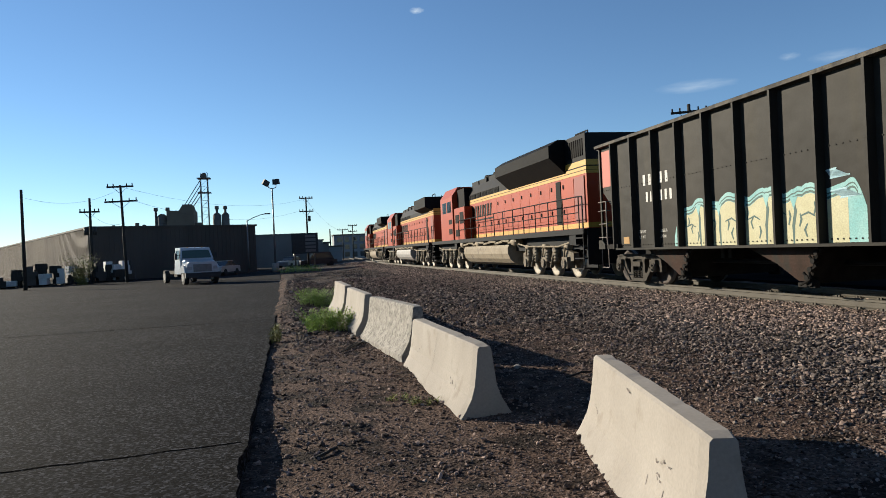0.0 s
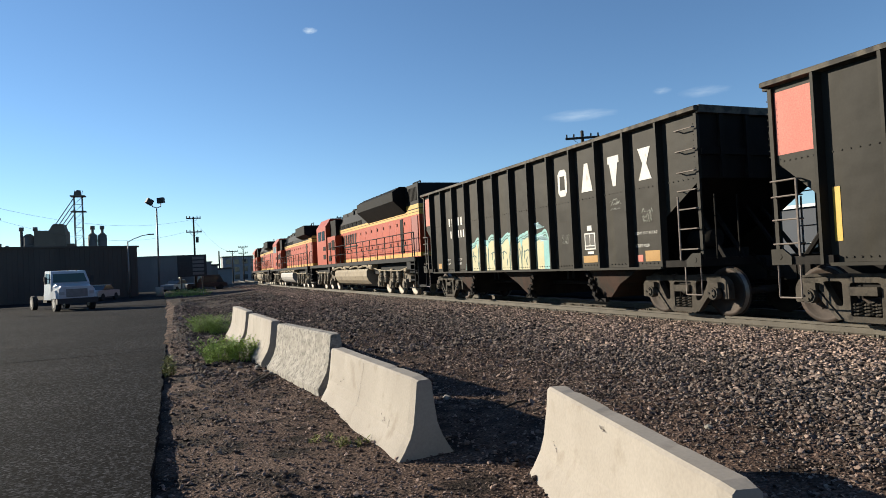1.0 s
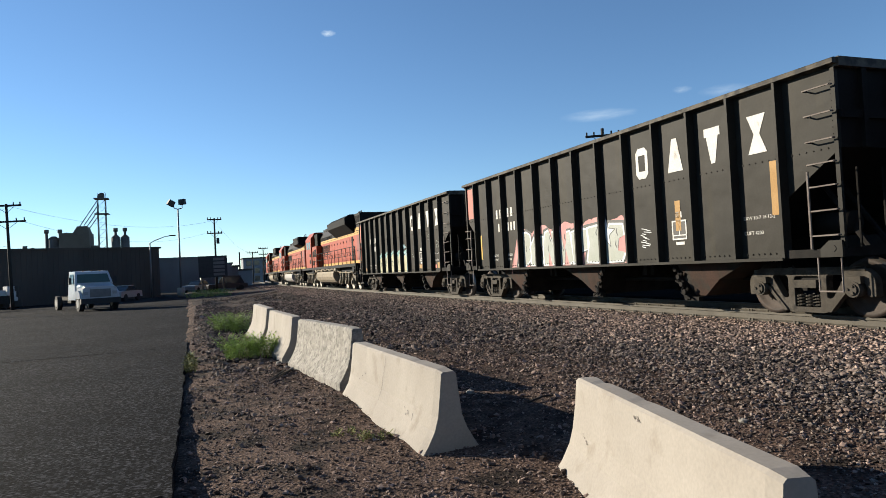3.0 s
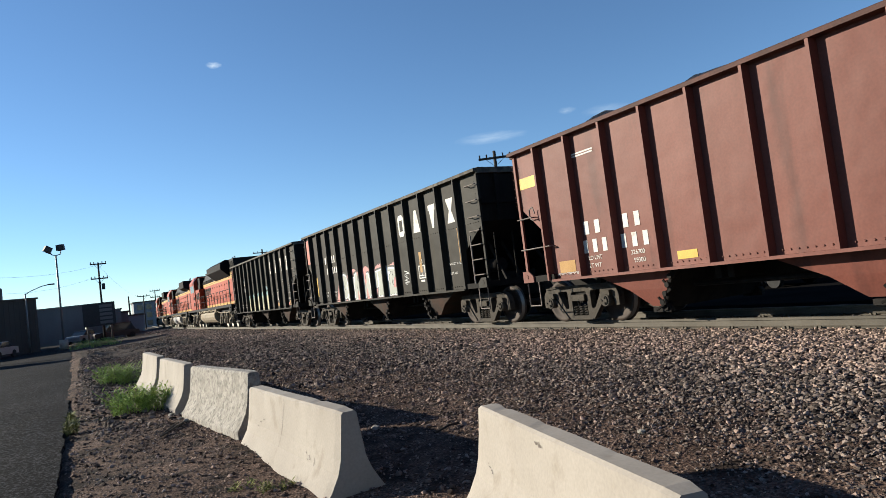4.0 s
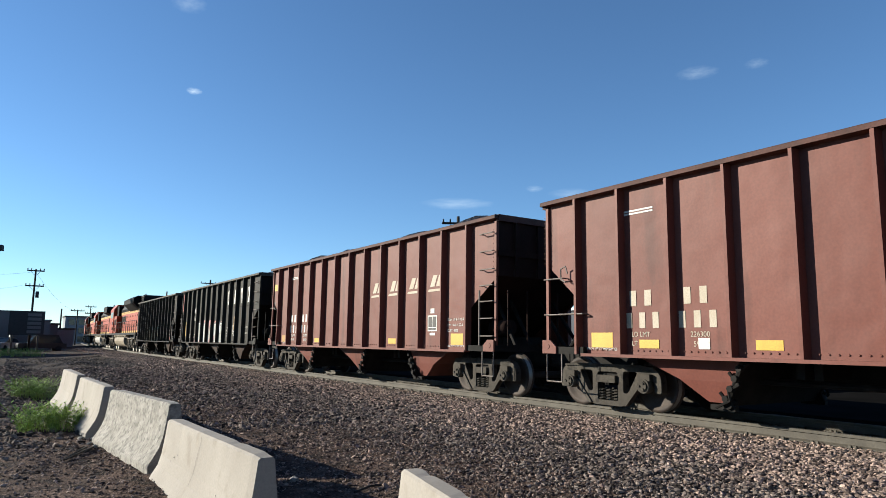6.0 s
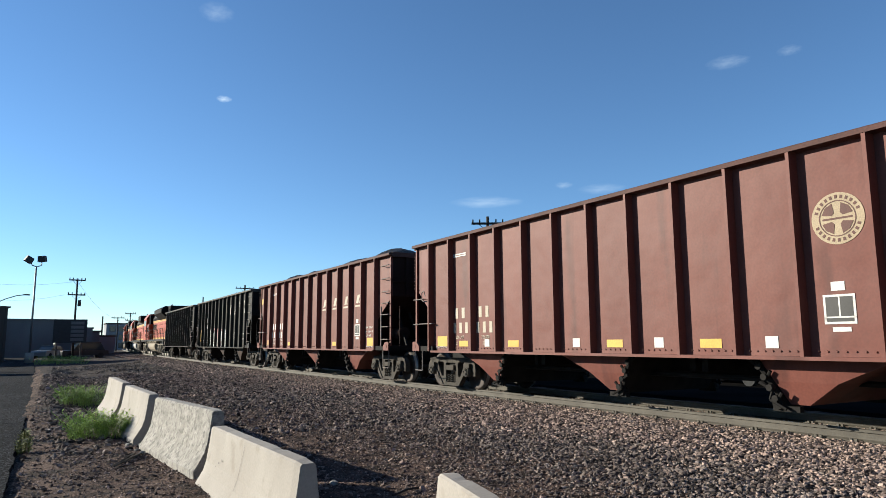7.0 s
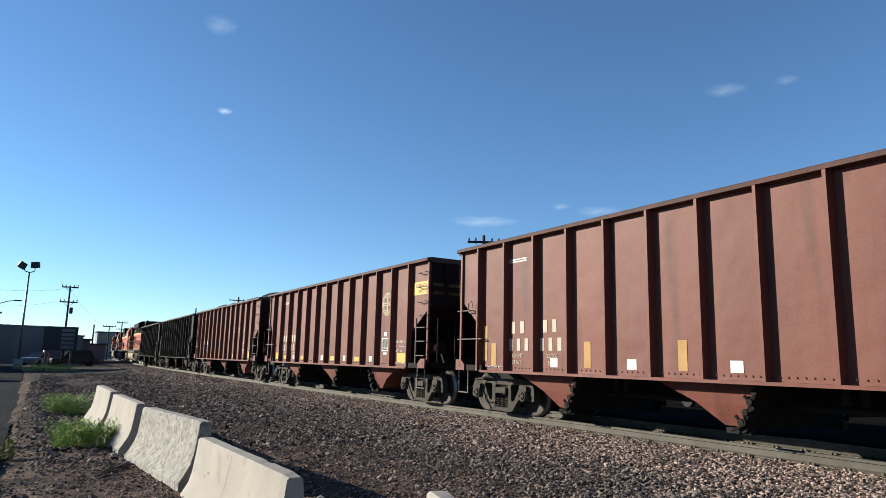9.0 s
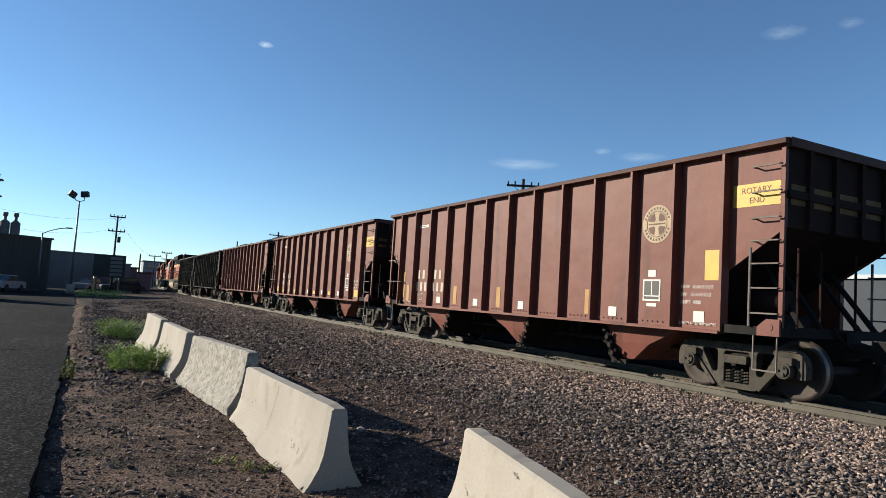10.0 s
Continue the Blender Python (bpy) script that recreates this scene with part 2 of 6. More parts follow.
M = {
    "oxide": surf("oxide_red_paint", (0.2, 0.058, 0.039), (0.25, 0.078, 0.054), 0.6, 0, 0.6, 25, 0.05, (1.5, 1.5, 0.22), (0.15, 0.046, 0.032), 0.6, wave=0.03, speck=0.1, spec=0.25),
    "black": surf("black_car_paint", (0.0285, 0.026, 0.0213), (0.049, 0.0435, 0.0345), 0.6, 0, 0.6, 25, 0.06, (1.5, 1.5, 0.22), (0.045, 0.039, 0.027), 0.6, wave=0.035, speck=0.1, spec=0.12),
    # steel of the car ends: colours darkened because the ends lie in shade
    "oxide_dark": surf("shade_dark_oxide_steel", (0.03, 0.017, 0.014), (0.05, 0.026, 0.021), 0.85, 0, 1.5, 40, 0.1, spec=0.12),
    "black_dark": surf("shade_dark_black_steel", (0.014, 0.013, 0.0125), (0.026, 0.023, 0.02), 0.8, 0, 1.5, 40, 0.1, spec=0.1),
    # truck, wheel and underside steel: colours darkened for the shade under the cars
    "truck_steel": surf("dusty_cast_steel", (0.07, 0.06, 0.049), (0.125, 0.108, 0.088), 0.85, 0, 3, 60, 0.2, c3=(0.05, 0.044, 0.038), cut=0.58, spec=0.2),
    "wheel": surf("rusty_wheel_steel", (0.05, 0.034, 0.026), (0.09, 0.062, 0.047), 0.75, 0.1, 4, 50, 0.15),
    "tread": surf("worn_bright_tread", (0.3, 0.28, 0.25), (0.42, 0.4, 0.37), 0.4, 0.8, 4, 80, 0.03),
    "dark": surf("shade_dark_steel", (0.017, 0.0155, 0.0145), (0.034, 0.03, 0.027), 0.75, 0, 4, 50, 0.15, spec=0.1),
    "grab": surf("worn_ladder_steel", (0.2, 0.16, 0.14), (0.3, 0.25, 0.22), 0.7, 0, 5, 60, 0.1),
    "chord_rust": surf("weathered_chord_steel", (0.09, 0.075, 0.055), (0.17, 0.145, 0.11), 0.8, 0, 2, 30, 0.1, c3=(0.04, 0.034, 0.028), cut=0.52),
    "chord_coal": surf("coal_blackened_chord", (0.085, 0.036, 0.027), (0.13, 0.05, 0.037), 0.8, 0, 2, 30, 0.1, c3=(0.14, 0.055, 0.04), cut=0.6),
    "coal": surf("black_coal", (0.012, 0.012, 0.013), (0.03, 0.03, 0.03), 0.55, 0, 3, 12, 1.0, depth=0.08),
    "white": surf("faded_white_stencil", (0.9, 0.87, 0.81), (0.98, 0.95, 0.9), 0.7, 0, 3, 60, 0.0, c3=(0.5, 0.46, 0.42), cut=0.66),
    "cream": surf("cream_stencil", (0.66, 0.56, 0.42), (0.74, 0.65, 0.52), 0.7, 0, 3, 60, 0.0),
    "gold": surf("faded_gold_stencil", (0.52, 0.4, 0.25), (0.62, 0.49, 0.31), 0.7, 0, 3, 60, 0.0),
    "yellow": surf("yellow_reflector", (0.78, 0.46, 0.02), (0.86, 0.55, 0.04), 0.55, 0, 3, 60, 0.0),
    "amber": surf("dusty_amber_patch", (0.5, 0.27, 0.06), (0.6, 0.34, 0.1), 0.7, 0, 3, 60, 0.0),
    "pink": surf("faded_red_end_panel", (0.72, 0.17, 0.12), (0.78, 0.22, 0.16), 0.65, 0, 1, 40, 0.0),
    "graf_cream": surf("pale_yellow_spray", (0.62, 0.58, 0.32), (0.7, 0.66, 0.4), 0.6, 0, 2, 40, 0.0),
    "graf_teal": surf("turquoise_spray", (0.2, 0.55, 0.55), (0.35, 0.68, 0.66), 0.6, 0, 2, 40, 0.0),
    "graf_sky": surf("pale_blue_spray", (0.42, 0.72, 0.82), (0.52, 0.8, 0.88), 0.6, 0, 2, 40, 0.0),
    "graf_dark": surf("dark_green_spray", (0.02, 0.09, 0.08), (0.03, 0.12, 0.1), 0.6, 0, 2, 40, 0.0),
    "graf_grey": surf("silver_grey_spray", (0.42, 0.45, 0.38), (0.52, 0.55, 0.5), 0.55, 0, 2, 40, 0.0),
    "graf_white": surf("white_spray", (0.9, 0.93, 0.95), (0.98, 0.99, 1.0), 0.6, 0, 2, 40, 0.0),
    "graf_pink": surf("salmon_spray", (0.68, 0.26, 0.25), (0.76, 0.34, 0.32), 0.6, 0, 2, 40, 0.0),
    "graf_black": surf("black_spray", (0.015, 0.015, 0.015), (0.025, 0.025, 0.025), 0.5, 0, 2, 40, 0.0),
    "orange": surf("loco_orange_paint", (0.5, 0.055, 0.008), (0.58, 0.07, 0.011), 0.5, 0, 1.2, 40, 0.03, c3=(0.48, 0.07, 0.022), cut=0.64, spec=0.25),
    "loco_black": surf("loco_black_paint", (0.008, 0.0085, 0.01), (0.014, 0.0145, 0.017), 0.65, 0, 1.2, 40, 0.03, spec=0.12),
    "loco_dark": surf("loco_dark_grille", (0.008, 0.008, 0.009), (0.014, 0.014, 0.014), 0.75, 0, 3, 40, 0.1, spec=0.1),
    "loco_yellow": surf("loco_yellow_stripe", (0.75, 0.4, 0.03), (0.8, 0.46, 0.05), 0.5, 0, 2, 40, 0.0),
    "tank": surf("dusty_fuel_tank", (0.38, 0.31, 0.21), (0.46, 0.38, 0.27), 0.8, 0, 1.5, 40, 0.1, c3=(0.25, 0.2, 0.14), cut=0.6),
    "tank_grey": surf("pale_grey_fuel_tank", (0.5, 0.48, 0.45), (0.6, 0.58, 0.55), 0.7, 0, 1.5, 40, 0.1),
    "rail": surf("rail_steel", (0.11, 0.095, 0.074), (0.16, 0.14, 0.11), 0.75, 0.1, 3, 60, 0.1),
    "tie": surf("weathered_tie_wood", (0.09, 0.07, 0.055), (0.15, 0.12, 0.095), 0.9, 0, 6, 80, 0.4, (6, 1, 6), spec=0.1),
    "concrete": surf("cast_concrete", (0.47, 0.42, 0.36), (0.545, 0.492, 0.425), 0.9, 0, 1.6, 45, 0.12, c3=(0.42, 0.365, 0.3), cut=0.63, depth=0.005, speck=0.07),
    "concrete_rough": surf("spalled_concrete", (0.4, 0.37, 0.32), (0.56, 0.52, 0.46), 0.95, 0, 6, 30, 0.8, c3=(0.28, 0.26, 0.23), cut=0.55, depth=0.012),
    "asphalt": surf("worn_asphalt", (0.027, 0.0275, 0.031), (0.04, 0.04, 0.043), 0.95, 0, 0.35, 30, 0.7, c3=(0.041, 0.039, 0.039), cut=0.66, depth=0.01, spec=0.03, speck=0.7, chips=1.6),
    "crack": surf("crack_filler", (0.004, 0.004, 0.004), (0.008, 0.008, 0.008), 0.9, 0, 4, 80, 0.2, spec=0.0),
    "dirt": surf("gravelly_dirt", (0.135, 0.088, 0.067), (0.22, 0.15, 0.116), 0.95, 0, 1.1, 34, 1.0, c3=(0.05, 0.037, 0.03), cut=0.54, depth=0.04, speck=0.55, chips=0.5, spec=0.1),
    "stone": surf("crushed_granite", (0.1, 0.074, 0.062), (0.6, 0.44, 0.355), 0.85, 0, 3, 60, 0.2, island=0.45, spec=0.2),
    "stone_dark": surf("dusty_gravel", (0.085, 0.06, 0.051), (0.4, 0.295, 0.245), 0.9, 0, 3, 60, 0.2, island=0.45, spec=0.15),
    "stone_grey": surf("dull_grey_ballast", (0.055, 0.045, 0.04), (0.33, 0.265, 0.225), 0.9, 0, 3, 60, 0.2, island=0.5, spec=0.15),
    # dark dirt; beneath the ballast its colour also holds shade between the stones
    "ballast_bed": surf("dark_dirt_with_gap_shade", (0.06, 0.047, 0.04), (0.13, 0.1, 0.085), 0.95, 0, 3, 24, 1.0, depth=0.05, speck=0.6, spec=0.1),
    "leaf": surf("weed_leaf", (0.36, 0.53, 0.065), (0.56, 0.74, 0.14), 0.6, 0, 4, 40, 0.0, island=0.35),
    "dry_leaf": surf("yellowing_weed_leaf", (0.2, 0.22, 0.04), (0.3, 0.3, 0.07), 0.7, 0, 4, 40, 0.0, island=0.3),
    "pole_wood": surf("creosoted_pole_wood", (0.03, 0.026, 0.022), (0.055, 0.046, 0.038), 0.9, 0, 2, 30, 0.3, (6, 6, 0.4)),
    "pole_metal": surf("galvanised_pole", (0.25, 0.25, 0.25), (0.33, 0.33, 0.33), 0.5, 0.6, 3, 50, 0.05),
    "lamp_head": surf("dark_lamp_housing", (0.025, 0.025, 0.027), (0.04, 0.04, 0.042), 0.6, 0, 3, 50, 0.05),
    # warehouse siding in two tones: darker for the shaded front, lighter for the sunlit flank
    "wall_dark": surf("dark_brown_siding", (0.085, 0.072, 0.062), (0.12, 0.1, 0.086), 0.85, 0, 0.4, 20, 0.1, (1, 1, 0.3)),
    "wall_tan": surf("sunlit_tan_siding", (0.27, 0.215, 0.165), (0.35, 0.28, 0.215), 0.8, 0, 0.4, 20, 0.1, (1, 1, 0.3)),
    "wall_grey": surf("grey_ribbed_siding", (0.2, 0.2, 0.2), (0.28, 0.275, 0.27), 0.8, 0, 0.4, 20, 0.1, (1, 1, 0.3)),
    "truck_dust": surf("dust_caked_steel", (0.17, 0.14, 0.1), (0.32, 0.265, 0.19), 0.85, 0, 3, 40, 0.2, c3=(0.07, 0.058, 0.045), cut=0.56),
    "rusty": surf("rust_streaked_chute", (0.04, 0.03, 0.023), (0.085, 0.048, 0.036), 0.8, 0, 1.6, 30, 0.1, (1, 1, 0.4), c3=(0.05, 0.045, 0.038), cut=0.55, spec=0.15),
    "loco_wheel": surf("pale_loco_wheel", (0.34, 0.29, 0.22), (0.45, 0.39, 0.3), 0.6, 0.1, 4, 50, 0.1),
    "loco_red": surf("shaded_red_door_paint", (0.3, 0.035, 0.02), (0.36, 0.045, 0.026), 0.6, 0, 1.2, 40, 0.03),
    "emblem_ground": surf("dark_oxide_stencil", (0.13, 0.05, 0.036), (0.17, 0.064, 0.046), 0.7, 0, 3, 60, 0.0),
    "placard_black": surf("black_data_panel", (0.03, 0.028, 0.026), (0.05, 0.046, 0.042), 0.6, 0, 3, 60, 0.0),
    # yellow darkened because the band lies on the shaded car end
    "band": surf("shade_dulled_yellow_band", (0.16, 0.09, 0.025), (0.24, 0.14, 0.04), 0.8, 0, 2, 40, 0.05),
    # near-black colour of the ground sheet added behind the train
    "tar": surf("dark_ground_fill", (0.015, 0.0145, 0.014), (0.024, 0.0225, 0.022), 1.0, 0, 0.4, 40, 0.4, spec=0.0),
    "wall_slate": surf("pale_slate_cladding", (0.34, 0.36, 0.39), (0.42, 0.44, 0.47), 0.85, 0, 0.4, 20, 0.1),
    "wall_blue": surf("blue_grey_siding", (0.03, 0.042, 0.065), (0.045, 0.06, 0.09), 0.7, 0, 0.4, 20, 0.1),
    "mill_wall": surf("tan_mill_siding", (0.2, 0.17, 0.135), (0.27, 0.23, 0.18), 0.85, 0, 0.3, 10, 0.1),
    "mill": surf("weathered_mill_steel", (0.15, 0.14, 0.13), (0.22, 0.21, 0.19), 0.8, 0, 0.3, 10, 0.1),
    "white_paint": surf("white_vehicle_paint", (0.66, 0.7, 0.76), (0.78, 0.82, 0.88), 0.3, 0, 2, 40, 0.0),
    "silver_paint": surf("pale_vehicle_paint", (0.5, 0.52, 0.54), (0.56, 0.58, 0.6), 0.3, 0.3, 2, 40, 0.0),
    "dark_paint": surf("dark_vehicle_paint", (0.03, 0.032, 0.04), (0.045, 0.047, 0.055), 0.3, 0, 2, 40, 0.0),
    "rubber": surf("tyre_rubber", (0.02, 0.02, 0.02), (0.035, 0.035, 0.035), 0.9, 0, 8, 60, 0.2),
    "wrap": surf("white_wrapped_goods", (0.8, 0.8, 0.79), (0.98, 0.97, 0.95), 0.6, 0, 2, 20, 0.3),
    "glass": glass("dark_window_glass", (0.02, 0.03, 0.04)),
    "glass_green": glass("windscreen_glass", (0.05, 0.08, 0.07)),
}


# ---------------------------------------------------------------- mesh tools
def box(bm, x0, x1, y0, y1, z0, z1, m=None):
    vs = [bm.verts.new(Vector(p) if m is None else m @ Vector(p)) for p in
          ((x0, y0, z0), (x1, y0, z0), (x1, y1, z0), (x0, y1, z0), (x0, y0, z1), (x1, y0, z1), (x1, y1, z1), (x0, y1, z1))]
    for f in ((3, 2, 1, 0), (4, 5, 6, 7), (0, 1, 5, 4), (1, 2, 6, 5), (2, 3, 7, 6), (3, 0, 4, 7)):
        bm.faces.new([vs[i] for i in f])
    return vs


def rod(bm, a, b, r, n=8, r2=None):
    a, b = Vector(a), Vector(b)
    d = (b - a).normalized()
    u = d.orthogonal().normalized()
    v = d.cross(u)
    rings = []
    for p, rr in ((a, r), (b, r if r2 is None else r2)):
        rings.append([bm.verts.new(p + rr * (math.cos(2 * math.pi * i / n) * u + math.sin(2 * math.pi * i / n) * v)) for i in range(n)])
    for i in range(n):
        f = bm.faces.new((rings[0][i], rings[0][(i + 1) % n], rings[1][(i + 1) % n], rings[1][i]))
        f.smooth = n > 6
    bm.faces.new(rings[0][::-1])
    bm.faces.new(rings[1])


def pipe(bm, pts, r, n=6):
    for a, b in zip(pts[:-1], pts[1:]):
        rod(bm, a, b, r, n)


def prism(bm, pts, axis, a, b, m=None):
    """Outline pts in the plane across axis, drawn out from a to b. x: (y, z); y: (x, z); z: (x, y)."""
    def put(p, w):
        q = {"x": (w, p[0], p[1]), "y": (p[0], w, p[1]), "z": (p[0], p[1], w)}[axis]
        return bm.verts.new(Vector(q) if m is None else m @ Vector(q))
    A, B = [put(p, a) for p in pts], [put(p, b) for p in pts]
    n = len(pts)
    for i in range(n):
        bm.faces.new((A[i], A[(i + 1) % n], B[(i + 1) % n], B[i]))
    bm.faces.new(A[::-1])
    bm.faces.new(B)


def loft(bm, rings, cap=True):
    V = [[bm.verts.new(p) for p in r] for r in rings]
    n = len(V[0])
    for r0, r1 in zip(V[:-1], V[1:]):
        for i in range(n):
            bm.faces.new((r0[i], r0[(i + 1) % n], r1[(i + 1) % n], r1[i]))
    if cap:
        bm.faces.new(V[0][::-1])
        bm.faces.new(V[-1])


def quad(bm, pts):
    bm.faces.new([bm.verts.new(p) for p in pts])


def mesh_of(name, bm, material, bevel=0.0):
    if bevel:
        bmesh.ops.bevel(bm, geom=[e for e in bm.edges if e.is_manifold and e.calc_face_angle(0) > 0.6], offset=bevel, segments=1, affect="EDGES")
    bmesh.ops.recalc_face_normals(bm, faces=bm.faces)
    me = bpy.data.meshes.new(name)
    bm.to_mesh(me)
    bm.free()
    for m in (material if isinstance(material, (list, tuple)) else (material,)):
        me.materials.append(M[m] if isinstance(m, str) else m)
    return me


def part(name, bm, material, parent=None, label="", bevel=0.0, at=None):
    me = bm if isinstance(bm, bpy.types.Mesh) else mesh_of(name, bm, material, bevel)
    ob = new(name, me)
    if parent:
        ob.parent = parent
    if at is not None:
        ob.matrix_basis = at
    return tagged(ob, label)


def thing(name, label, category, group="", kind="", at=None):
    ob = new(name)
    ob.empty_display_size = 0.2
    if at is not None:
        ob.matrix_basis = at
    return tagged(ob, label, category, group, kind)


def sm(a, b, x):
    t = min(1.0, max(0.0, (x - a) / (b - a)))
    return t * t * (3 - 2 * t)


# ---------------------------------------------------------------- the line of the track
PSI, K_CURVE, S_CURVE, C_X = -0.0107, 0.00058, 30.0, 10.077


def track(s):
    """Place and heading of the track's middle at s metres along it."""
    if s <= S_CURVE:
        X, Y, a = 0.0, s, 0.0
    else:
        a = K_CURVE * (s - S_CURVE)
        X, Y = (1 - math.cos(a)) / K_CURVE, S_CURVE + math.sin(a) / K_CURVE
    c, n = math.cos(PSI), math.sin(PSI)
    return C_X + c * X + n * Y, -n * X + c * Y, -(PSI + a)


def on_track(s, half):
    """A vehicle whose middle is at s and whose trucks stand half metres off it."""
    x0, y0, _ = track(s - half)
    x1, y1, _ = track(s + half)
    return pose((x0 + x1) / 2, (y0 + y1) / 2, 0, 0, 0, math.degrees(-math.atan2(x1 - x0, y1 - y0)))


# ---------------------------------------------------------------- ground
LOT_X = -0.79


def gz(x, y):
    """Height of the bare ground; the rail's head is at 0."""
    xc = track(max(-80.0, min(250.0, y)))[0]
    d = x - (xc - 10.06)
    z = -0.55 + 0.09 * sm(4.0, 12.0, y) * (1 - sm(3.0, 6.0, d)) - 0.03 * sm(40, 60, y)
    z -= 0.05 * (1 - sm(-0.5, 0.1, d)) * (1 - sm(14, 22, y))
    # low heaps of dumped dirt past the barriers
    heap = sm(17, 21, y) * (1 - sm(42, 55, y)) * sm(-0.9, -0.1, x + 0.012 * y) * (1 - sm(3.4, 5.2, d))
    z += heap * (0.08 + 0.2 * noise.noise((x * 0.55, y * 0.33, 5.1)) + 0.07 * noise.noise((x * 1.7, y * 1.1, 1.4)))
    bed = sm(1.3, 8.5, d) * (1 - sm(11.9, 14.5, d))
    z = z * (1 - bed) + -0.185 * bed
    near = 1 - sm(30, 60, abs(y)) 
    z += near * 0.035 * noise.noise((x * 0.9, y * 0.9, 0.3)) * (1 - bed * 0.7) + near * 0.015 * noise.noise((x * 4, y * 4, 2.3))
    return z


def lot_edge(y):
    """Where the asphalt ends."""
    u = max(0.0, y - 5.0)
    return LOT_X - 0.003 * u - 0.0002 * u * u


def axis(lo, hi, fine_lo, fine_hi, step, grow):
    v = [fine_lo]
    while v[-1] < fine_hi:
        v.append(v[-1] + step)
    d = step
    while v[-1] < hi:
        d *= grow
        v.append(min(hi, v[-1] + d))
    d = step
    while v[0] > lo:
        d *= grow
        v.insert(0, max(lo, v[0] - d))
    return v


def build_ground():
    xs, ys = axis(-2500, 2500, -1.2, 12.0, 0.14, 1.35), axis(-600, 4500, 1.0, 46.0, 0.15, 1.25)
    bm = bmesh.new()
    V = [[bm.verts.new((x, y, gz(x, y) if x > lot_edge(y) - 0.05 or y > 104 else gz(x, y) - 0.09)) for x in xs] for y in ys]
    for r0, r1 in zip(V[:-1], V[1:]):
        for i in range(len(xs) - 1):
            f = bm.faces.new((r0[i], r0[i + 1], r1[i + 1], r1[i]))
            f.smooth = True
            c = f.calc_center_median()
            f.material_index = 1 if (18.5 < c.y < 130 and c.x > lot_edge(c.y) + 0.3 and c.x < 12) or 5.6 < c.x - track(max(-80.0, min(200.0, c.y)))[0] + C_X < 14.0 and -100 < c.y < 220 else 0
    tagged(part("ground", bm, ("dirt", "ballast_bed")), "brown gravelly dirt ground beside the railway", "ground", kind="structure")
    # asphalt slab with a ragged broken edge
    bm = bmesh.new()
    edge = []
    y = -40.0
    while y < 100:
        edge.append((lot_edge(y) + 0.05 * noise.noise((0, y * 1.3, 0)) + 0.03 * noise.noise((3, y * 5, 0)), y))
        y += 0.12 if y < 25 else 0.5
    top = [(p[0], p[1], -0.47) for p in edge]
    T = [bm.verts.new(p) for p in top]
    Bm = [bm.verts.new((p[0] + 0.025, p[1], -0.72)) for p in top]
    W = [bm.verts.new((-70, p[1], -0.47)) for p in top]
    for i in range(len(T) - 1):
        bm.faces.new((T[i], T[i + 1], W[i + 1], W[i]))
        bm.faces.new((Bm[i], Bm[i + 1], T[i + 1], T[i]))
    bm.faces.new([T[-1], Bm[-1], bm.verts.new((-70, edge[-1][1], -0.72)), W[-1]])
    tagged(part("parking_lot", bm, "asphalt"), "worn grey asphalt lot with a broken edge", "asphalt", kind="structure")


STONE_V = np.array([(0, 0, 1), (0.894, 0, 0.447), (0.276, 0.851, 0.447), (-0.724, 0.526, 0.447), (-0.724, -0.526, 0.447), (0.276, -0.851, 0.447),
                    (0.724, 0.526, -0.447), (-0.276, 0.851, -0.447), (-0.894, 0, -0.447), (-0.276, -0.851, -0.447), (0.724, -0.526, -0.447)])
STONE_F = np.array([(0, 1, 2), (0, 2, 3), (0, 3, 4), (0, 4, 5), (0, 5, 1), (1, 6, 2), (2, 7, 3), (3, 8, 4), (4, 9, 5), (5, 10, 1),
                    (6, 7, 2), (7, 8, 3), (8, 9, 4), (9, 10, 5), (10, 6, 1)])


def stones(name, spots, sizes, material, label, seed):
    """Many loose stones in one mesh: spots (n, 3), sizes (n,)."""
    rng = np.random.default_rng(seed)
    n = len(spots)
    v = STONE_V[None] * rng.uniform(0.5, 1.35, (n, 11, 1)) * rng.uniform(0.5, 1.3, (n, 1, 3)) * np.array([1.1, 1, 0.7])
    a = rng.uniform(0, 6.283, n)
    b = rng.uniform(-0.7, 0.7, n)
    c, s = np.cos(b)[:, None], np.sin(b)[:, None]
    y, z = v[:, :, 1] * c - v[:, :, 2] * s, v[:, :, 1] * s + v[:, :, 2] * c
    v = np.stack([v[:, :, 0], y, z], -1)
    c, s = np.cos(a)[:, None], np.sin(a)[:, None]
    v = np.stack([v[:, :, 0] * c - v[:, :, 1] * s, v[:, :, 0] * s + v[:, :, 1] * c, v[:, :, 2]], -1)
    v = v * sizes[:, None, None] + spots[:, None, :]
    f = (STONE_F[None] + 11 * np.arange(n)[:, None, None]).reshape(-1, 3)
    me = bpy.data.meshes.new(name)
    me.vertices.add(n * 11)
    me.vertices.foreach_set("co", v.reshape(-1).astype(np.float32))
    me.loops.add(len(f) * 3)
    me.loops.foreach_set("vertex_index", f.reshape(-1).astype(np.int32))
    me.polygons.add(len(f))
    me.polygons.foreach_set("loop_start", (np.arange(len(f)) * 3).astype(np.int32))
    me.polygons.foreach_set("use_smooth", np.zeros(len(f), dtype=bool))
    me.update(calc_edges=True)
    me.materials.append(M[material])
    return tagged(new(name, me), label, "gravel", kind="stuff")


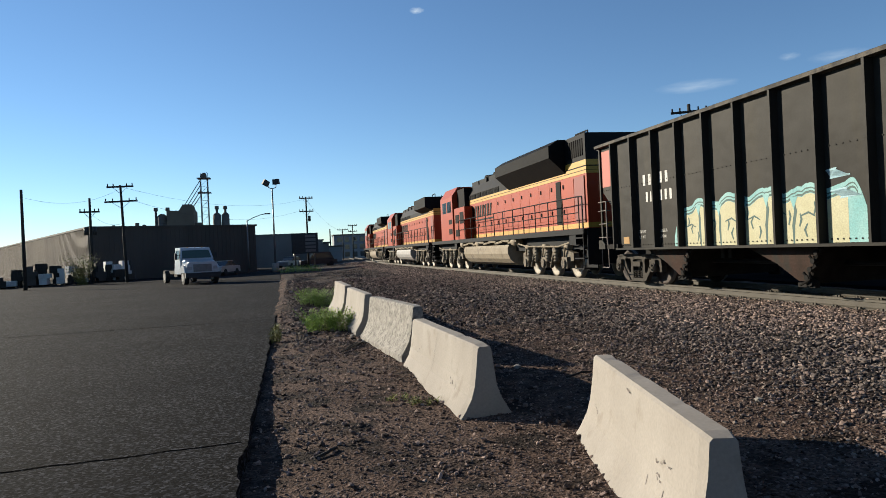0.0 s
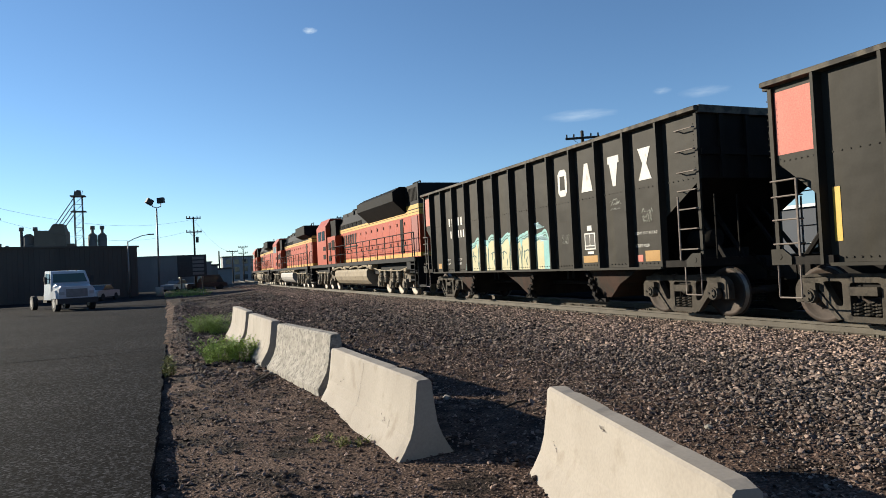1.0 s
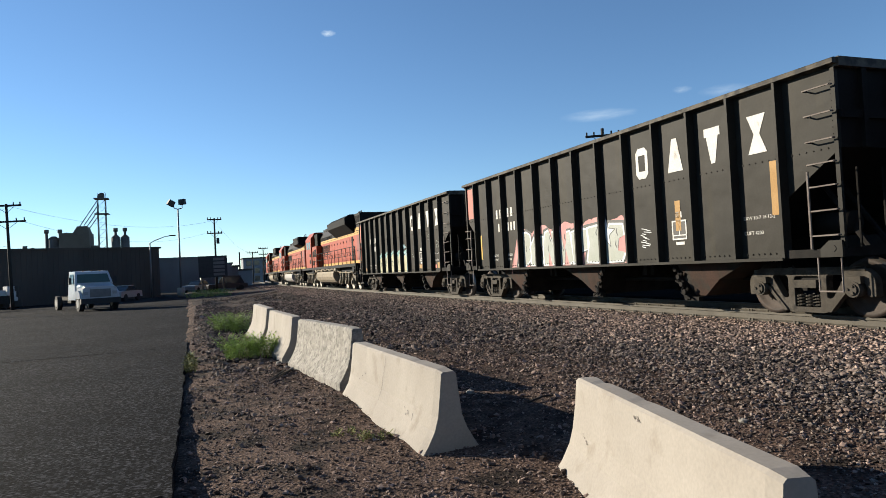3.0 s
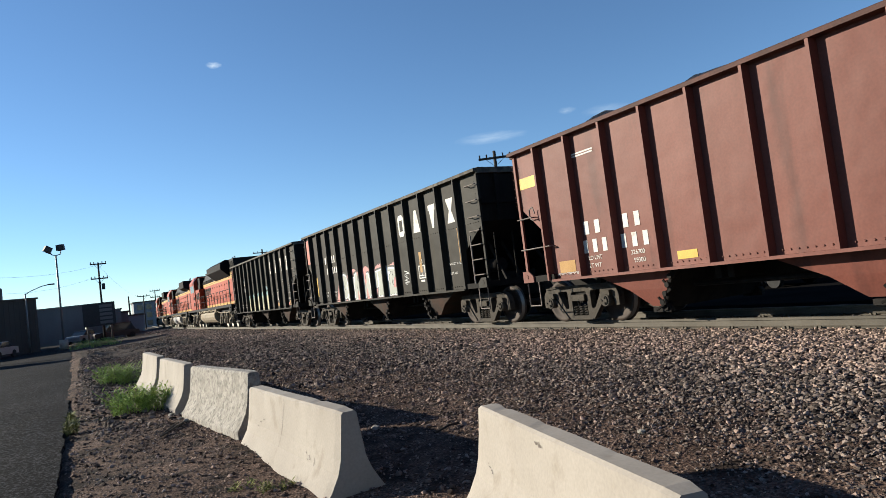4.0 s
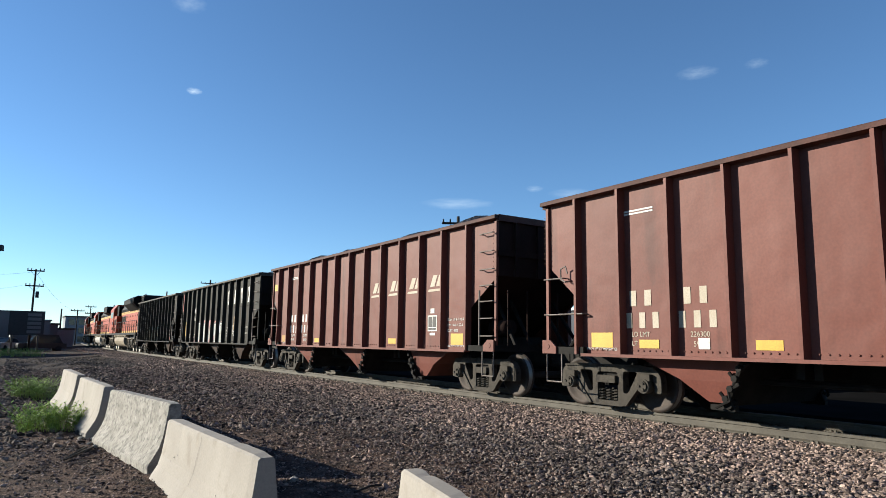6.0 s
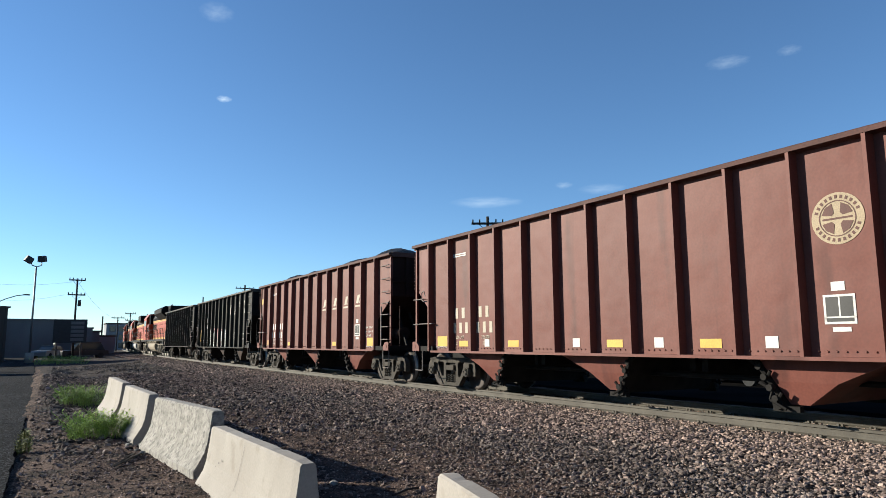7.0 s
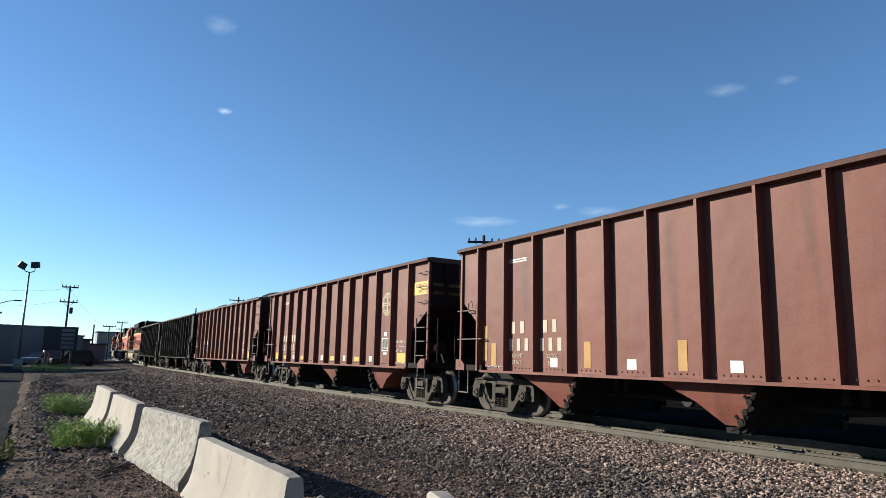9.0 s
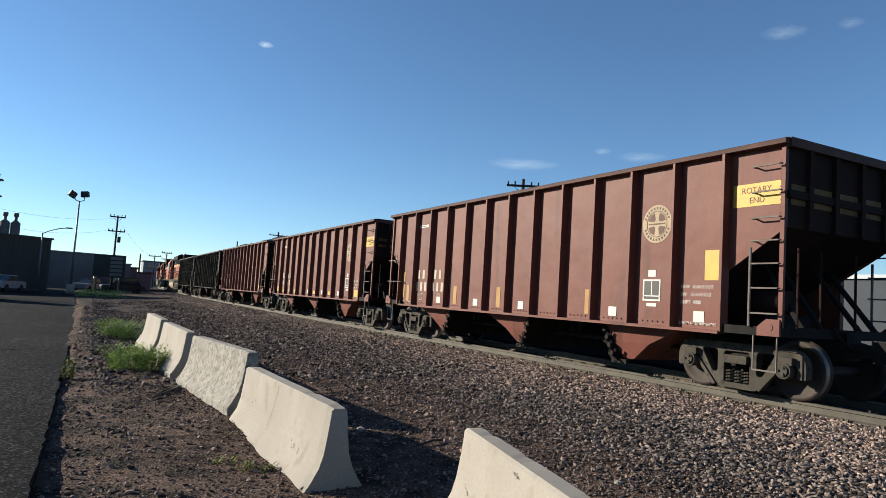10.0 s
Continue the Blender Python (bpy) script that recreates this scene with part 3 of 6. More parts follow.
def scatter(rng, n, x0, x1, y0, y1, power=1.0):
    y = y0 + (y1 - y0) * rng.random(n) ** power
    x = x0 + (x1 - x0) * rng.random(n)
    return x, y


def build_stones():
    rng = np.random.default_rng(5)
    # crushed ballast along the track, thick near the rail and thinner down the bank
    x, y = scatter(rng, 122000, 3.2, 9.25, 1.5, 36, 1.7)
    keep = rng.random(len(x)) < 0.12 + 0.88 * np.clip((x - 3.6) / 2.6, 0, 1)
    x, y = x[keep], y[keep]
    x = x + np.array([track(v)[0] - C_X for v in y])
    size = rng.uniform(0.013, 0.035, len(x)) * np.clip(0.5 + 0.5 * (x - 3.2) / 2.6, 0.5, 1)
    z = np.array([gz(a, b) for a, b in zip(x, y)]) + size * 0.25
    low = x + 0.9 * np.sin(y * 0.7) * 0.4 < 6.4 + 0.5 * rng.standard_normal(len(x))
    P = np.stack([x, y, z], 1)
    stones("ballast", P[~low], size[~low], "stone", "pinkish tan crushed granite ballast under the track", 6)
    stones("ballast", P[low], size[low], "stone_grey", "dull grey ballast spilled down the bank", 16)
    x, y = scatter(rng, 16000, 6.2, 9.25, 34, 100, 1.3)
    x = x + np.array([track(v)[0] - C_X for v in y])
    size = rng.uniform(0.035, 0.07, len(x))
    z = np.array([gz(a, b) for a, b in zip(x, y)]) + size * 0.2
    stones("ballast", np.stack([x, y, z], 1), size, "stone", "pinkish grey crushed granite ballast under the track", 7)
    x, y = scatter(rng, 5000, 9.35, 10.8, 1.5, 30, 1.4)
    x = x + np.array([track(v)[0] - C_X for v in y])
    size = rng.uniform(0.02, 0.04, len(x))
    z = np.array([gz(a, b) for a, b in zip(x, y)]) + size * 0.2
    stones("ballast", np.stack([x, y, z], 1), size, "stone", "pinkish grey crushed granite ballast between the rails", 8)
    # loose gravel on the dirt by the barriers
    x, y = scatter(rng, 88000, -0.75, 6.2, 1.0, 38, 2.1)
    pick = np.array([0.5 + 0.9 * noise.noise((p * 0.8, q * 0.8, 7.7)) for p, q in zip(x, y)])
    keep = rng.random(len(x)) < np.clip(pick + 0.12 * (x - 1), 0.38, 1)
    x, y = x[keep], y[keep]
    size = rng.uniform(0.007, 0.018, len(x)) * (1 + 0.9 * (rng.random(len(x)) > 0.92)) * (0.75 + 0.05 * y)
    z = np.array([gz(a, b) for a, b in zip(x, y)]) + size * 0.3
    # coarser spill farther along the bank
    u, v = scatter(rng, 17000, -0.4, 7.4, 12, 60, 1.2)
    lump = np.array([noise.noise((p * 0.5, q * 0.3, 2.2)) for p, q in zip(u, v)])
    keep = rng.random(len(u)) < np.clip(0.55 + 1.6 * lump, 0.1, 1)
    u, v = u[keep], v[keep]
    su = rng.uniform(0.025, 0.06, len(u))
    P = np.stack([u, v, np.array([gz(p, q) for p, q in zip(u, v)]) + su * 0.3], 1)
    stones("ballast", P, su, "stone_grey", "coarse dark ballast spilled along the bank", 26)
    # the bank goes on behind
    u, v = scatter(rng, 6500, 3.6, 9.25, -9, 1.5)
    su = rng.uniform(0.018, 0.042, len(u))
    P = np.stack([u, v, np.array([gz(p, q) for p, q in zip(u, v)]) + su * 0.25], 1)
    stones("ballast", P, su, "stone", "crushed granite ballast along the track", 27)
    u, v = scatter(rng, 9000, -0.75, 4.2, -9, 1.02)
    su = rng.uniform(0.009, 0.024, len(u))
    x, y, size = np.append(x, u), np.append(y, v), np.append(size, su)
    z = np.append(z, np.array([gz(p, q) for p, q in zip(u, v)]) + su * 0.3)
    stones("loose_gravel", np.stack([x, y, z], 1), size, "stone_dark", "small brown gravel strewn over bare dirt", 9)


def build_track():
    tr = thing("railway_track", "rusty steel rails on weathered ties in ballast", "railway track", kind="structure")
    prof = [(-0.069, -0.172), (0.069, -0.172), (0.069, -0.158), (0.012, -0.135), (0.012, -0.048), (0.036, -0.04), (0.036, -0.004),
            (0.028, 0.0), (-0.028, 0.0), (-0.036, -0.004), (-0.036, -0.04), (-0.012, -0.048), (-0.012, -0.135), (-0.069, -0.158)]
    ss = [-45 + 3.0 * i for i in range(90)]
    for off in (-0.753, 0.753):
        bm = bmesh.new()
        rings = []
        for s in ss:
            x, y, a = track(s)
            rings.append([Vector((x + (off + p) * math.cos(a), y + (off + p) * math.sin(a), z)) for p, z in prof])
        loft(bm, rings)
        part("rail", bm, "rail", tr)
    bm = bmesh.new()
    box(bm, -1.3, 1.3, -0.115, 0.115, -0.36, -0.178)
    tie = mesh_of("tie", bm, "tie", 0.01)
    bm = bmesh.new()
    for sx in (-0.753, 0.753):
        box(bm, sx - 0.17, sx + 0.17, -0.09, 0.09, -0.178, -0.168)
        for dx in (-0.1, 0.1):
            box(bm, sx + dx - 0.018, sx + dx + 0.018, -0.05, -0.014, -0.17, -0.13)
            box(bm, sx + dx - 0.018, sx + dx + 0.018, 0.02, 0.056, -0.17, -0.13)
    plate = mesh_of("tie_plate", bm, "rail")
    for i in range(150):
        s = -8 + 0.5 * i
        x, y, a = track(s)
        m = pose(x, y, 0, 0, 0, math.degrees(a) + random.uniform(-1, 1))
        t = part("tie", tie, "", tr, at=m)
        part("tie_plate", plate, "", t)


# ---------------------------------------------------------------- rolling stock
def wheelset_mesh(r=0.457, gauge=0.753, plate="wheel"):
    bm = bmesh.new()
    for sx in (-1, 1):
        prof = [(0.0, -0.09), (r * 0.25, -0.09), (r * 0.3, -0.05), (r * 0.78, -0.02), (r * 0.84, -0.065), (r, -0.065), (r, 0.03), (r + 0.027, 0.04), (r + 0.027, 0.065),
                (r * 0.84, 0.065), (r * 0.78, 0.03), (r * 0.3, 0.03), (0.0, 0.06)]
        N = 28
        rings = [[bm.verts.new((sx * (gauge - w), q * math.cos(2 * math.pi * k / N), q * math.sin(2 * math.pi * k / N))) for k in range(N)] for q, w in prof[1:-1]]
        for j, (r0, r1) in enumerate(zip(rings[:-1], rings[1:])):
            for k in range(N):
                f = bm.faces.new((r0[k], r0[(k + 1) % N], r1[(k + 1) % N], r1[k]))
                f.smooth = True
                f.material_index = 1 if j == 4 else 0
        bm.faces.new(rings[0])
        bm.faces.new(rings[-1][::-1])
        for k in range(5):  # cast marks on the plate
            a = 2 * math.pi * k / 5
            rod(bm, (sx * (gauge + 0.03), 0.52 * r * math.cos(a), 0.52 * r * math.sin(a)), (sx * (gauge + 0.05), 0.52 * r * math.cos(a), 0.52 * r * math.sin(a)), 0.018, 6)
    rod(bm, (-1.08, 0, 0), (1.08, 0, 0), 0.075, 12)
    return mesh_of("wheelset", bm, (plate, "tread"))


def bogie(parent, y, meshes):
    """A two-axle freight truck under a car."""
    tk = part("truck", meshes["bolster"], "", parent, "three-piece cast steel freight truck", at=pose(0, y, 0))
    for s in (-1, 1):
        fr = part("side_frame", meshes["frame"], "", tk, "dusty grey cast side frame with open windows", at=pose(s * 1.0, 0, 0, 0, 0, 0 if s < 0 else 180))
        for k in (-0.89, 0.89):
            part("bearing_cap", meshes["cap"], "", tk, at=pose(s * 1.08, k, 0.457, 0, 0, 0 if s < 0 else 180))
        for k in (-0.17, 0.0, 0.17):
            part("spring", meshes["spring"], "", tk, at=pose(s * 1.0, k, 0.26))
    for k in (-0.89, 0.89):
        part("wheelset", meshes["wheelset"], "", tk, "rust-brown steel wheels with bright treads", at=pose(0, k, 0.457))
    return tk


def bogie_meshes():
    out = {}
    bm = bmesh.new()
    box(bm, -1.0, 1.0, -0.2, 0.2, 0.5, 0.72)
    rod(bm, (0, 0, 0.7), (0, 0, 0.9), 0.2, 12)
    for s in (-1, 1):
        box(bm, -0.78, 0.78, s * 0.32 - 0.07, s * 0.32 + 0.07, 0.4, 0.55)
    out["bolster"] = mesh_of("truck", bm, "dark", 0.01)
    # side frame: a cast plate with an arched underside, pedestal jaws and three windows
    bm = bmesh.new()
    w = 0.075
    half = [(0.0, 0.79, 0.05), (0.5, 0.8, 0.1), (1.06, 0.775, 0.1), (1.2, 0.62, 0.08), (1.2, 0.34, 0.03), (1.06, 0.34, 0.03), (1.04, 0.56, 0.06),
            (0.74, 0.56, 0.06), (0.72, 0.38, 0.05), (0.58, 0.3, 0.08), (0.4, 0.08, 0.08), (0.0, 0.06, 0.02)]
    outer = half[:-1] + [(0.3, 0.06, 0.02), (-0.3, 0.06, 0.02)] + [(-y, z, r) for y, z, r in half[-2:0:-1]]
    tri = [(0.7, 0.68, 0.06), (0.37, 0.68, 0.05), (0.37, 0.3, 0.04), (0.47, 0.3, 0.06)]
    slit = [(-0.24, 0.66, 0.05), (0.24, 0.66, 0.05), (0.24, 0.15, 0.03), (-0.24, 0.15, 0.03)]
    for loop in (outer, tri, [(-y, z, r) for y, z, r in tri], slit):
        pts = []
        for k, (y, z, r) in enumerate(loop):
            p, q, s = Vector(loop[k - 1][:2]), Vector((y, z)), Vector(loop[(k + 1) % len(loop)][:2])
            c0, c1 = q + (p - q).normalized() * min(r, (p - q).length * 0.45), q + (s - q).normalized() * min(r, (s - q).length * 0.45)
            pts += [c0, c0 * 0.25 + q * 0.5 + c1 * 0.25, c1]
        vs = [bm.verts.new((-w, p.x, p.y)) for p in pts]
        for k in range(len(vs)):
            bm.edges.new((vs[k - 1], vs[k]))
    bmesh.ops.triangle_fill(bm, use_beauty=True, use_dissolve=False, edges=bm.edges[:])
    ext = bmesh.ops.extrude_face_region(bm, geom=bm.faces[:])
    bmesh.ops.translate(bm, verts=[v for v in ext["geom"] if isinstance(v, bmesh.types.BMVert)], vec=(2 * w, 0, 0))
    bmesh.ops.recalc_face_normals(bm, faces=bm.faces[:])
    box(bm, -0.13, 0.02, -0.22, 0.22, 0.47, 0.6)
    for k in (-1, 1):   # raised flanges along the diagonals and over the boxes
        prism(bm, [(k * 0.74, 0.5), (k * 0.78, 0.46), (k * 0.44, 0.08), (k * 0.38, 0.1)], "x", -w - 0.03, -w)
        prism(bm, [(k * 0.62, 0.8), (k * 1.06, 0.775), (k * 1.06, 0.74), (k * 0.62, 0.765)], "x", -w - 0.03, -w)
        box(bm, -0.1, 0.1, k * 0.8 - 0.12, k * 0.8 + 0.12, 0.78, 0.8)
    prism(bm, [(-0.62, 0.8), (0.62, 0.8), (0.62, 0.765), (-0.62, 0.765)], "x", -w - 0.03, -w)
    out["frame"] = mesh_of("side_frame", bm, "truck_steel", 0.006)
    bm = bmesh.new()
    rod(bm, (0.06, 0, 0), (-0.1, 0, 0), 0.125, 16)
    rod(bm, (-0.1, 0, 0), (-0.125, 0, 0), 0.09, 12)
    for k in range(3):
        a = k * 2.094
        rod(bm, (-0.12, 0.055 * math.cos(a), 0.055 * math.sin(a)), (-0.145, 0.055 * math.cos(a), 0.055 * math.sin(a)), 0.02, 6)
    box(bm, -0.08, 0.08, -0.13, 0.13, 0.09, 0.2)
    out["cap"] = mesh_of("bearing_cap", bm, "truck_steel")
    bm = bmesh.new()
    N, turns = 10, 4
    pts = [Vector((0.062 * math.cos(2 * math.pi * i / N), 0.062 * math.sin(2 * math.pi * i / N), -0.1 + 0.2 * i / (N * turns))) for i in range(N * turns + 1)]
    pipe(bm, pts, 0.017, 5)
    out["spring"] = mesh_of("spring", bm, "truck_steel")
    out["wheelset"] = wheelset_mesh()
    return out


HB, HW, ZT, ZS = 7.165, 1.49, 3.93, 0.97   # half length, half width of the sheet, top, sill
RIBS = [1.03 + 1.035 * i - HB for i in range(13)]


def ladder(car, side, end, stile):
    """Corner ladder: a stile beside the corner post, rungs, and grab irons above at the rear."""
    x = side * (HW + 0.13)
    y1, y0 = end * (HB - 0.03), end * (HB - 0.5)
    bm = bmesh.new()
    if end < 0 or stile:
        rod(bm, (x, y0, 1.1), (x, y0, 2.3), 0.022, 6)
    else:   # a handle loop on the cut edge of the sheet
        pipe(bm, [(x, end * (HB - 0.62), 2.3), (x, end * (HB - 0.5), 2.36), (x, end * (HB - 0.5), 2.56), (x, end * (HB - 0.62), 2.6), (x, end * (HB - 0.68), 2.45)], 0.014, 5)
    ld = part("ladder", bm, "grab", car, "worn steel corner ladder")
    for z in (1.3, 1.68, 2.05, 2.4, 2.75, 3.15, 3.55) if end < 0 else ((1.3, 1.68, 2.05, 2.3) if stile else (1.7, 2.38)):
        far = y0 if end < 0 or stile else end * (HB - (1.05 if z < 2 else 0.55))
        bm = bmesh.new()
        pipe(bm, [(x - side * 0.12, far, z), (x, far, z), (x, y1, z), (x - side * 0.05, y1, z)], 0.014, 5)
        part("rung", bm, "grab", ld)
    bm = bmesh.new()
    x = side * (HW + 0.08)
    pipe(bm, [(x, end * (HB - 0.45), 0.98), (x, end * (HB - 0.45), 0.45), (x, end * (HB - 0.05), 0.45), (x, end * (HB - 0.05), 0.98)], 0.014, 5)
    part("stirrup", bm, "grab", ld)


def hopper(paint, dark, label, group, heap=0.36):
    car = thing("coal_hopper", label, "railway car", group)
    # the shell: side sheets with the lower corners cut off, sloped end sheets, floor ridges
    zc, yc = 2.6, HB - 1.03
    bm = bmesh.new()
    out = [(-HB, ZT), (-HB, zc), (-yc, 1.93), (-yc, ZS + 0.02), (RIBS[-1], ZS + 0.02), (RIBS[-1], 1.95), (RIBS[-1] + 0.12, 2.02), (HB - 0.12, zc - 0.03), (HB, zc + 0.08), (HB, ZT)]
    for s in (-1, 1):
        bm = bmesh.new()
        prism(bm, out, "x", s * HW, s * (HW - 0.02))
        part("side_sheet", bm, paint, car)
    # the ends take a darker paint that holds their shade
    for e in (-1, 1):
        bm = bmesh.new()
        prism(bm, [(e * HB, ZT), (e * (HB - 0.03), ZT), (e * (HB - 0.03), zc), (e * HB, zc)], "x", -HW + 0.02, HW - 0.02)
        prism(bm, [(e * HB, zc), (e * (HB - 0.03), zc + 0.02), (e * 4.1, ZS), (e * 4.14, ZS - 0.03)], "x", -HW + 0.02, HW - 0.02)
        part("end_sheet", bm, dark, car, "sloping end sheet, its shade put in the paint")
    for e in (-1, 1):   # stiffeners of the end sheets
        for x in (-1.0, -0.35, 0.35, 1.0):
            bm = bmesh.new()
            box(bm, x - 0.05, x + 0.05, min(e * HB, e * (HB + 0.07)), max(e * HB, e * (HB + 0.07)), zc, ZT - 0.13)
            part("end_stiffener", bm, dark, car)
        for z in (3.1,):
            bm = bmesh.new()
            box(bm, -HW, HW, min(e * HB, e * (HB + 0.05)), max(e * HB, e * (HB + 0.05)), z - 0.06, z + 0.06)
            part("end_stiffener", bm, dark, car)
    # top chord with the raised rounded corners
    bm = bmesh.new()
    for s in (-1, 1):
        prism(bm, [(s * (HW - 0.02), ZT - 0.1), (s * (HW + 0.15), ZT - 0.085), (s * (HW + 0.15), ZT - 0.02), (s * (HW + 0.12), ZT), (s * (HW - 0.02), ZT)], "y", -HB - 0.06, HB + 0.06)
    for e in (-1, 1):
        prism(bm, [(e * (HB - 0.03), ZT - 0.13), (e * (HB + 0.09), ZT - 0.13), (e * (HB + 0.09), ZT + 0.01), (e * (HB - 0.03), ZT + 0.01)], "x", -HW - 0.05, HW + 0.05)
    part("top_chord", bm, "chord_rust" if paint == "black" else "chord_coal", car, "weathered top chord")
    bm = bmesh.new()
    for s in (-1, 1):
        box(bm, min(s * HW, s * (HW + 0.17)), max(s * HW, s * (HW + 0.14)), -yc, yc, ZS - 0.03, ZS + 0.02)
        for i in range(14):
            ya, yb = (RIBS[i - 1] + 0.09 if i else -yc), (RIBS[i] - 0.09 if i < 13 else yc)
            if yb - ya > 0.3:
                for k in range(7):
                    y = ya + (k + 0.5) * (yb - ya) / 7
                    rod(bm, (s * HW, y, ZS + 0.09), (s * (HW + 0.016), y, ZS + 0.09), 0.016, 5)
    part("side_sill", bm, paint, car)
    if paint == "black":   # rivet row along the inner slope sheet
        for s in (-1, 1):
            bm = bmesh.new()
            for i in range(14):
                ya, yb = (RIBS[i - 1] + 0.1 if i else -HB + 0.15), (RIBS[i] - 0.1 if i < 13 else HB - 0.15)
                for k in range(6):
                    y = ya + (k + 0.5) * (yb - ya) / 6
                    rod(bm, (s * HW, y, 2.62), (s * (HW + 0.012), y, 2.62), 0.014, 5)
            tagged(part("rivet_row", bm, paint, car), kind="stuff")
    rib = bmesh.new()
    prism(rib, [(0, -0.05), (-0.148, -0.026), (-0.148, 0.026), (0, 0.05)], "z", ZS + 0.0, ZT - 0.09)
    rib_me = mesh_of("side_post", rib, paint)
    for s in (-1, 1):
        for y in RIBS:
            part("side_post", rib_me, "", car, at=pose(s * HW, y, 0, 0, 0, 0 if s < 0 else 180))
    # corner posts, ladders, end platforms
    for s in (-1, 1):
        for e in (-1, 1):
            bm = bmesh.new()
            ya, yb = sorted((e * HB, e * (HB - 0.07)))
            box(bm, min(s * HW, s * (HW + 0.05)), max(s * HW, s * (HW + 0.1)), ya, yb, 1.1, ZT - 0.13)
            for k in range(10):
                rod(bm, (s * (HW + 0.1), (ya + yb) / 2, 2.7 + 0.1 * k), (s * (HW + 0.11), (ya + yb) / 2, 2.7 + 0.1 * k), 0.011, 5)
            part("corner_post", bm, paint, car)
            ladder(car, s, e, paint == "black")
            bm = bmesh.new()
            ya, yb = sorted((e * (HB - 0.05), e * (HB - 0.4)))
            prism(bm, [(e * (HB + 0.02), 1.22), (e * (HB - 0.2), 1.22), (e * (HB - 0.35), 1.1), (e * (HB - 0.35), 0.97), (e * (HB + 0.02), 0.97)], "x", s * (HW + 0.1), s * (HW + 0.14))
            rod(bm, (s * (HW + 0.14), e * (HB - 0.13), 1.1), (s * (HW + 0.148), e * (HB - 0.13), 1.1), 0.05, 10)
            part("jacking_pad", bm, paint, car)
    bm = bmesh.new()
    box(bm, -0.18, 0.18, -HB - 0.15, HB + 0.15, 0.66, 1.08)
    for y in (-5.4, -1.95, -1.7, 2.3, 2.55, 5.5):
        box(bm, -0.95, 0.95, y - 0.06, y + 0.06, 0.7, 1.0)
    for x in (-0.62, 0.55):
        rod(bm, (x, -5.0, 0.6), (x, 5.0, 0.62), 0.045, 6)
    for e in (-1, 1):
        ya, yb = sorted((e * yc, e * (HB + 0.02)))
        for s in (-1, 1):
            xa, xb = sorted((s * (HW + 0.1), s * (HW - 0.05)))
            box(bm, xa, xb, ya, yb, 0.97, 1.1)
        ya, yb = sorted((e * (HB - 0.12), e * (HB + 0.02)))
        box(bm, -HW, HW, ya, yb, 0.97, 1.12)
        for x in (-0.95, 0.95, -0.5, 0.5):
            rod(bm, (x, e * (HB - 0.06), 1.1), (x * 0.9, e * (HB - 0.9), 2.2), 0.045, 6)
        box(bm, -0.6, 0.6, *sorted((e * 4.9, e * 6.2)), 1.08, 1.3)
    part("underframe", bm, "dark", car)
    bm = bmesh.new()   # brake gear on the end
    rod(bm, (-0.9, -HB + 0.3, 1.5), (-0.9, -HB + 0.9, 1.5), 0.18, 12)
    for x in (-1.25, -0.7, 0.2):
        rod(bm, (x, -HB - 0.04, 1.1), (x, -HB - 0.04, 2.3), 0.02, 6)
    pipe(bm, [(-0.4, -HB - 0.05, 1.15), (-0.2, -HB - 0.12, 0.9), (0.1, -HB - 0.5, 0.7)], 0.03, 6)
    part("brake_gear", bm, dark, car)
    # three discharge chutes
    for y, f in ((-3.72, 1), (-0.12, -1), (3.72, -1)):   # f: the side on which the door hangs
        bm = bmesh.new()
        rings = []
        for z, da, db, xw in ((ZS - 0.03, -1.35, 0.5, 1.34), (0.62, -0.6, 0.32, 1.28), (0.3, -0.14, 0.14, 1.2)):
            ya, yb = sorted((y + f * da, y + f * db))
            rings.append([(-xw, ya, z), (xw, ya, z), (xw, yb, z), (-xw, yb, z)])
        loft(bm, rings)
        ch = part("chute", bm, paint if paint == "oxide" else "rusty", car, "sloped steel discharge chute")
        for s in (-1, 1):
            bm = bmesh.new()
            pipe(bm, [(s * 1.34, y + f * 0.55, ZS - 0.05), (s * 1.3, y + f * 0.38, 0.62), (s * 1.22, y + f * 0.2, 0.28)], 0.04, 6)
            rod(bm, (s * 1.18, y + f * 0.26, 0.3), (s * 1.34, y + f * 0.26, 0.3), 0.08, 8)
            box(bm, *sorted((s * 1.2, s * 1.3)), *sorted((y - f * 0.05, y + f * 0.36)), 0.2, 0.28)
            for k in range(4):
                ya, za = y + f * (0.26 + 0.08 * k), 0.34 + 0.15 * k
                rod(bm, (s * 1.33, ya, za), (s * 1.36, ya + f * (0.14 if k % 2 else -0.1), za + 0.13), 0.026, 6)
                rod(bm, (s * 1.3, ya, za + 0.04), (s * 1.4, ya, za + 0.04), 0.05, 8)
            pipe(bm, [(s * 1.38, y + f * 0.1, 0.24), (s * 1.38, y + f * 0.34, 0.36), (s * 1.36, y + f * 0.3, 0.5), (s * 1.38, y + f * 0.5, 0.6)], 0.022, 5)
            part("door_gear", bm, "dark", ch)
        # dark plate over the chute's shaded side, so that it stays black
        bm = bmesh.new()
        prism(bm, [(y + f * 0.52, ZS - 0.06), (y + f * 0.34, 0.62), (y + f * 0.16, 0.27), (y + f * 0.2, 0.26), (y + f * 0.38, 0.62), (y + f * 0.55, ZS - 0.06)], "x", -1.27, 1.27)
        part("discharge_door", bm, "dark", ch, "steel discharge door plate, shade put in its colour")
    for e in (-1, 1):
        bm = bmesh.new()
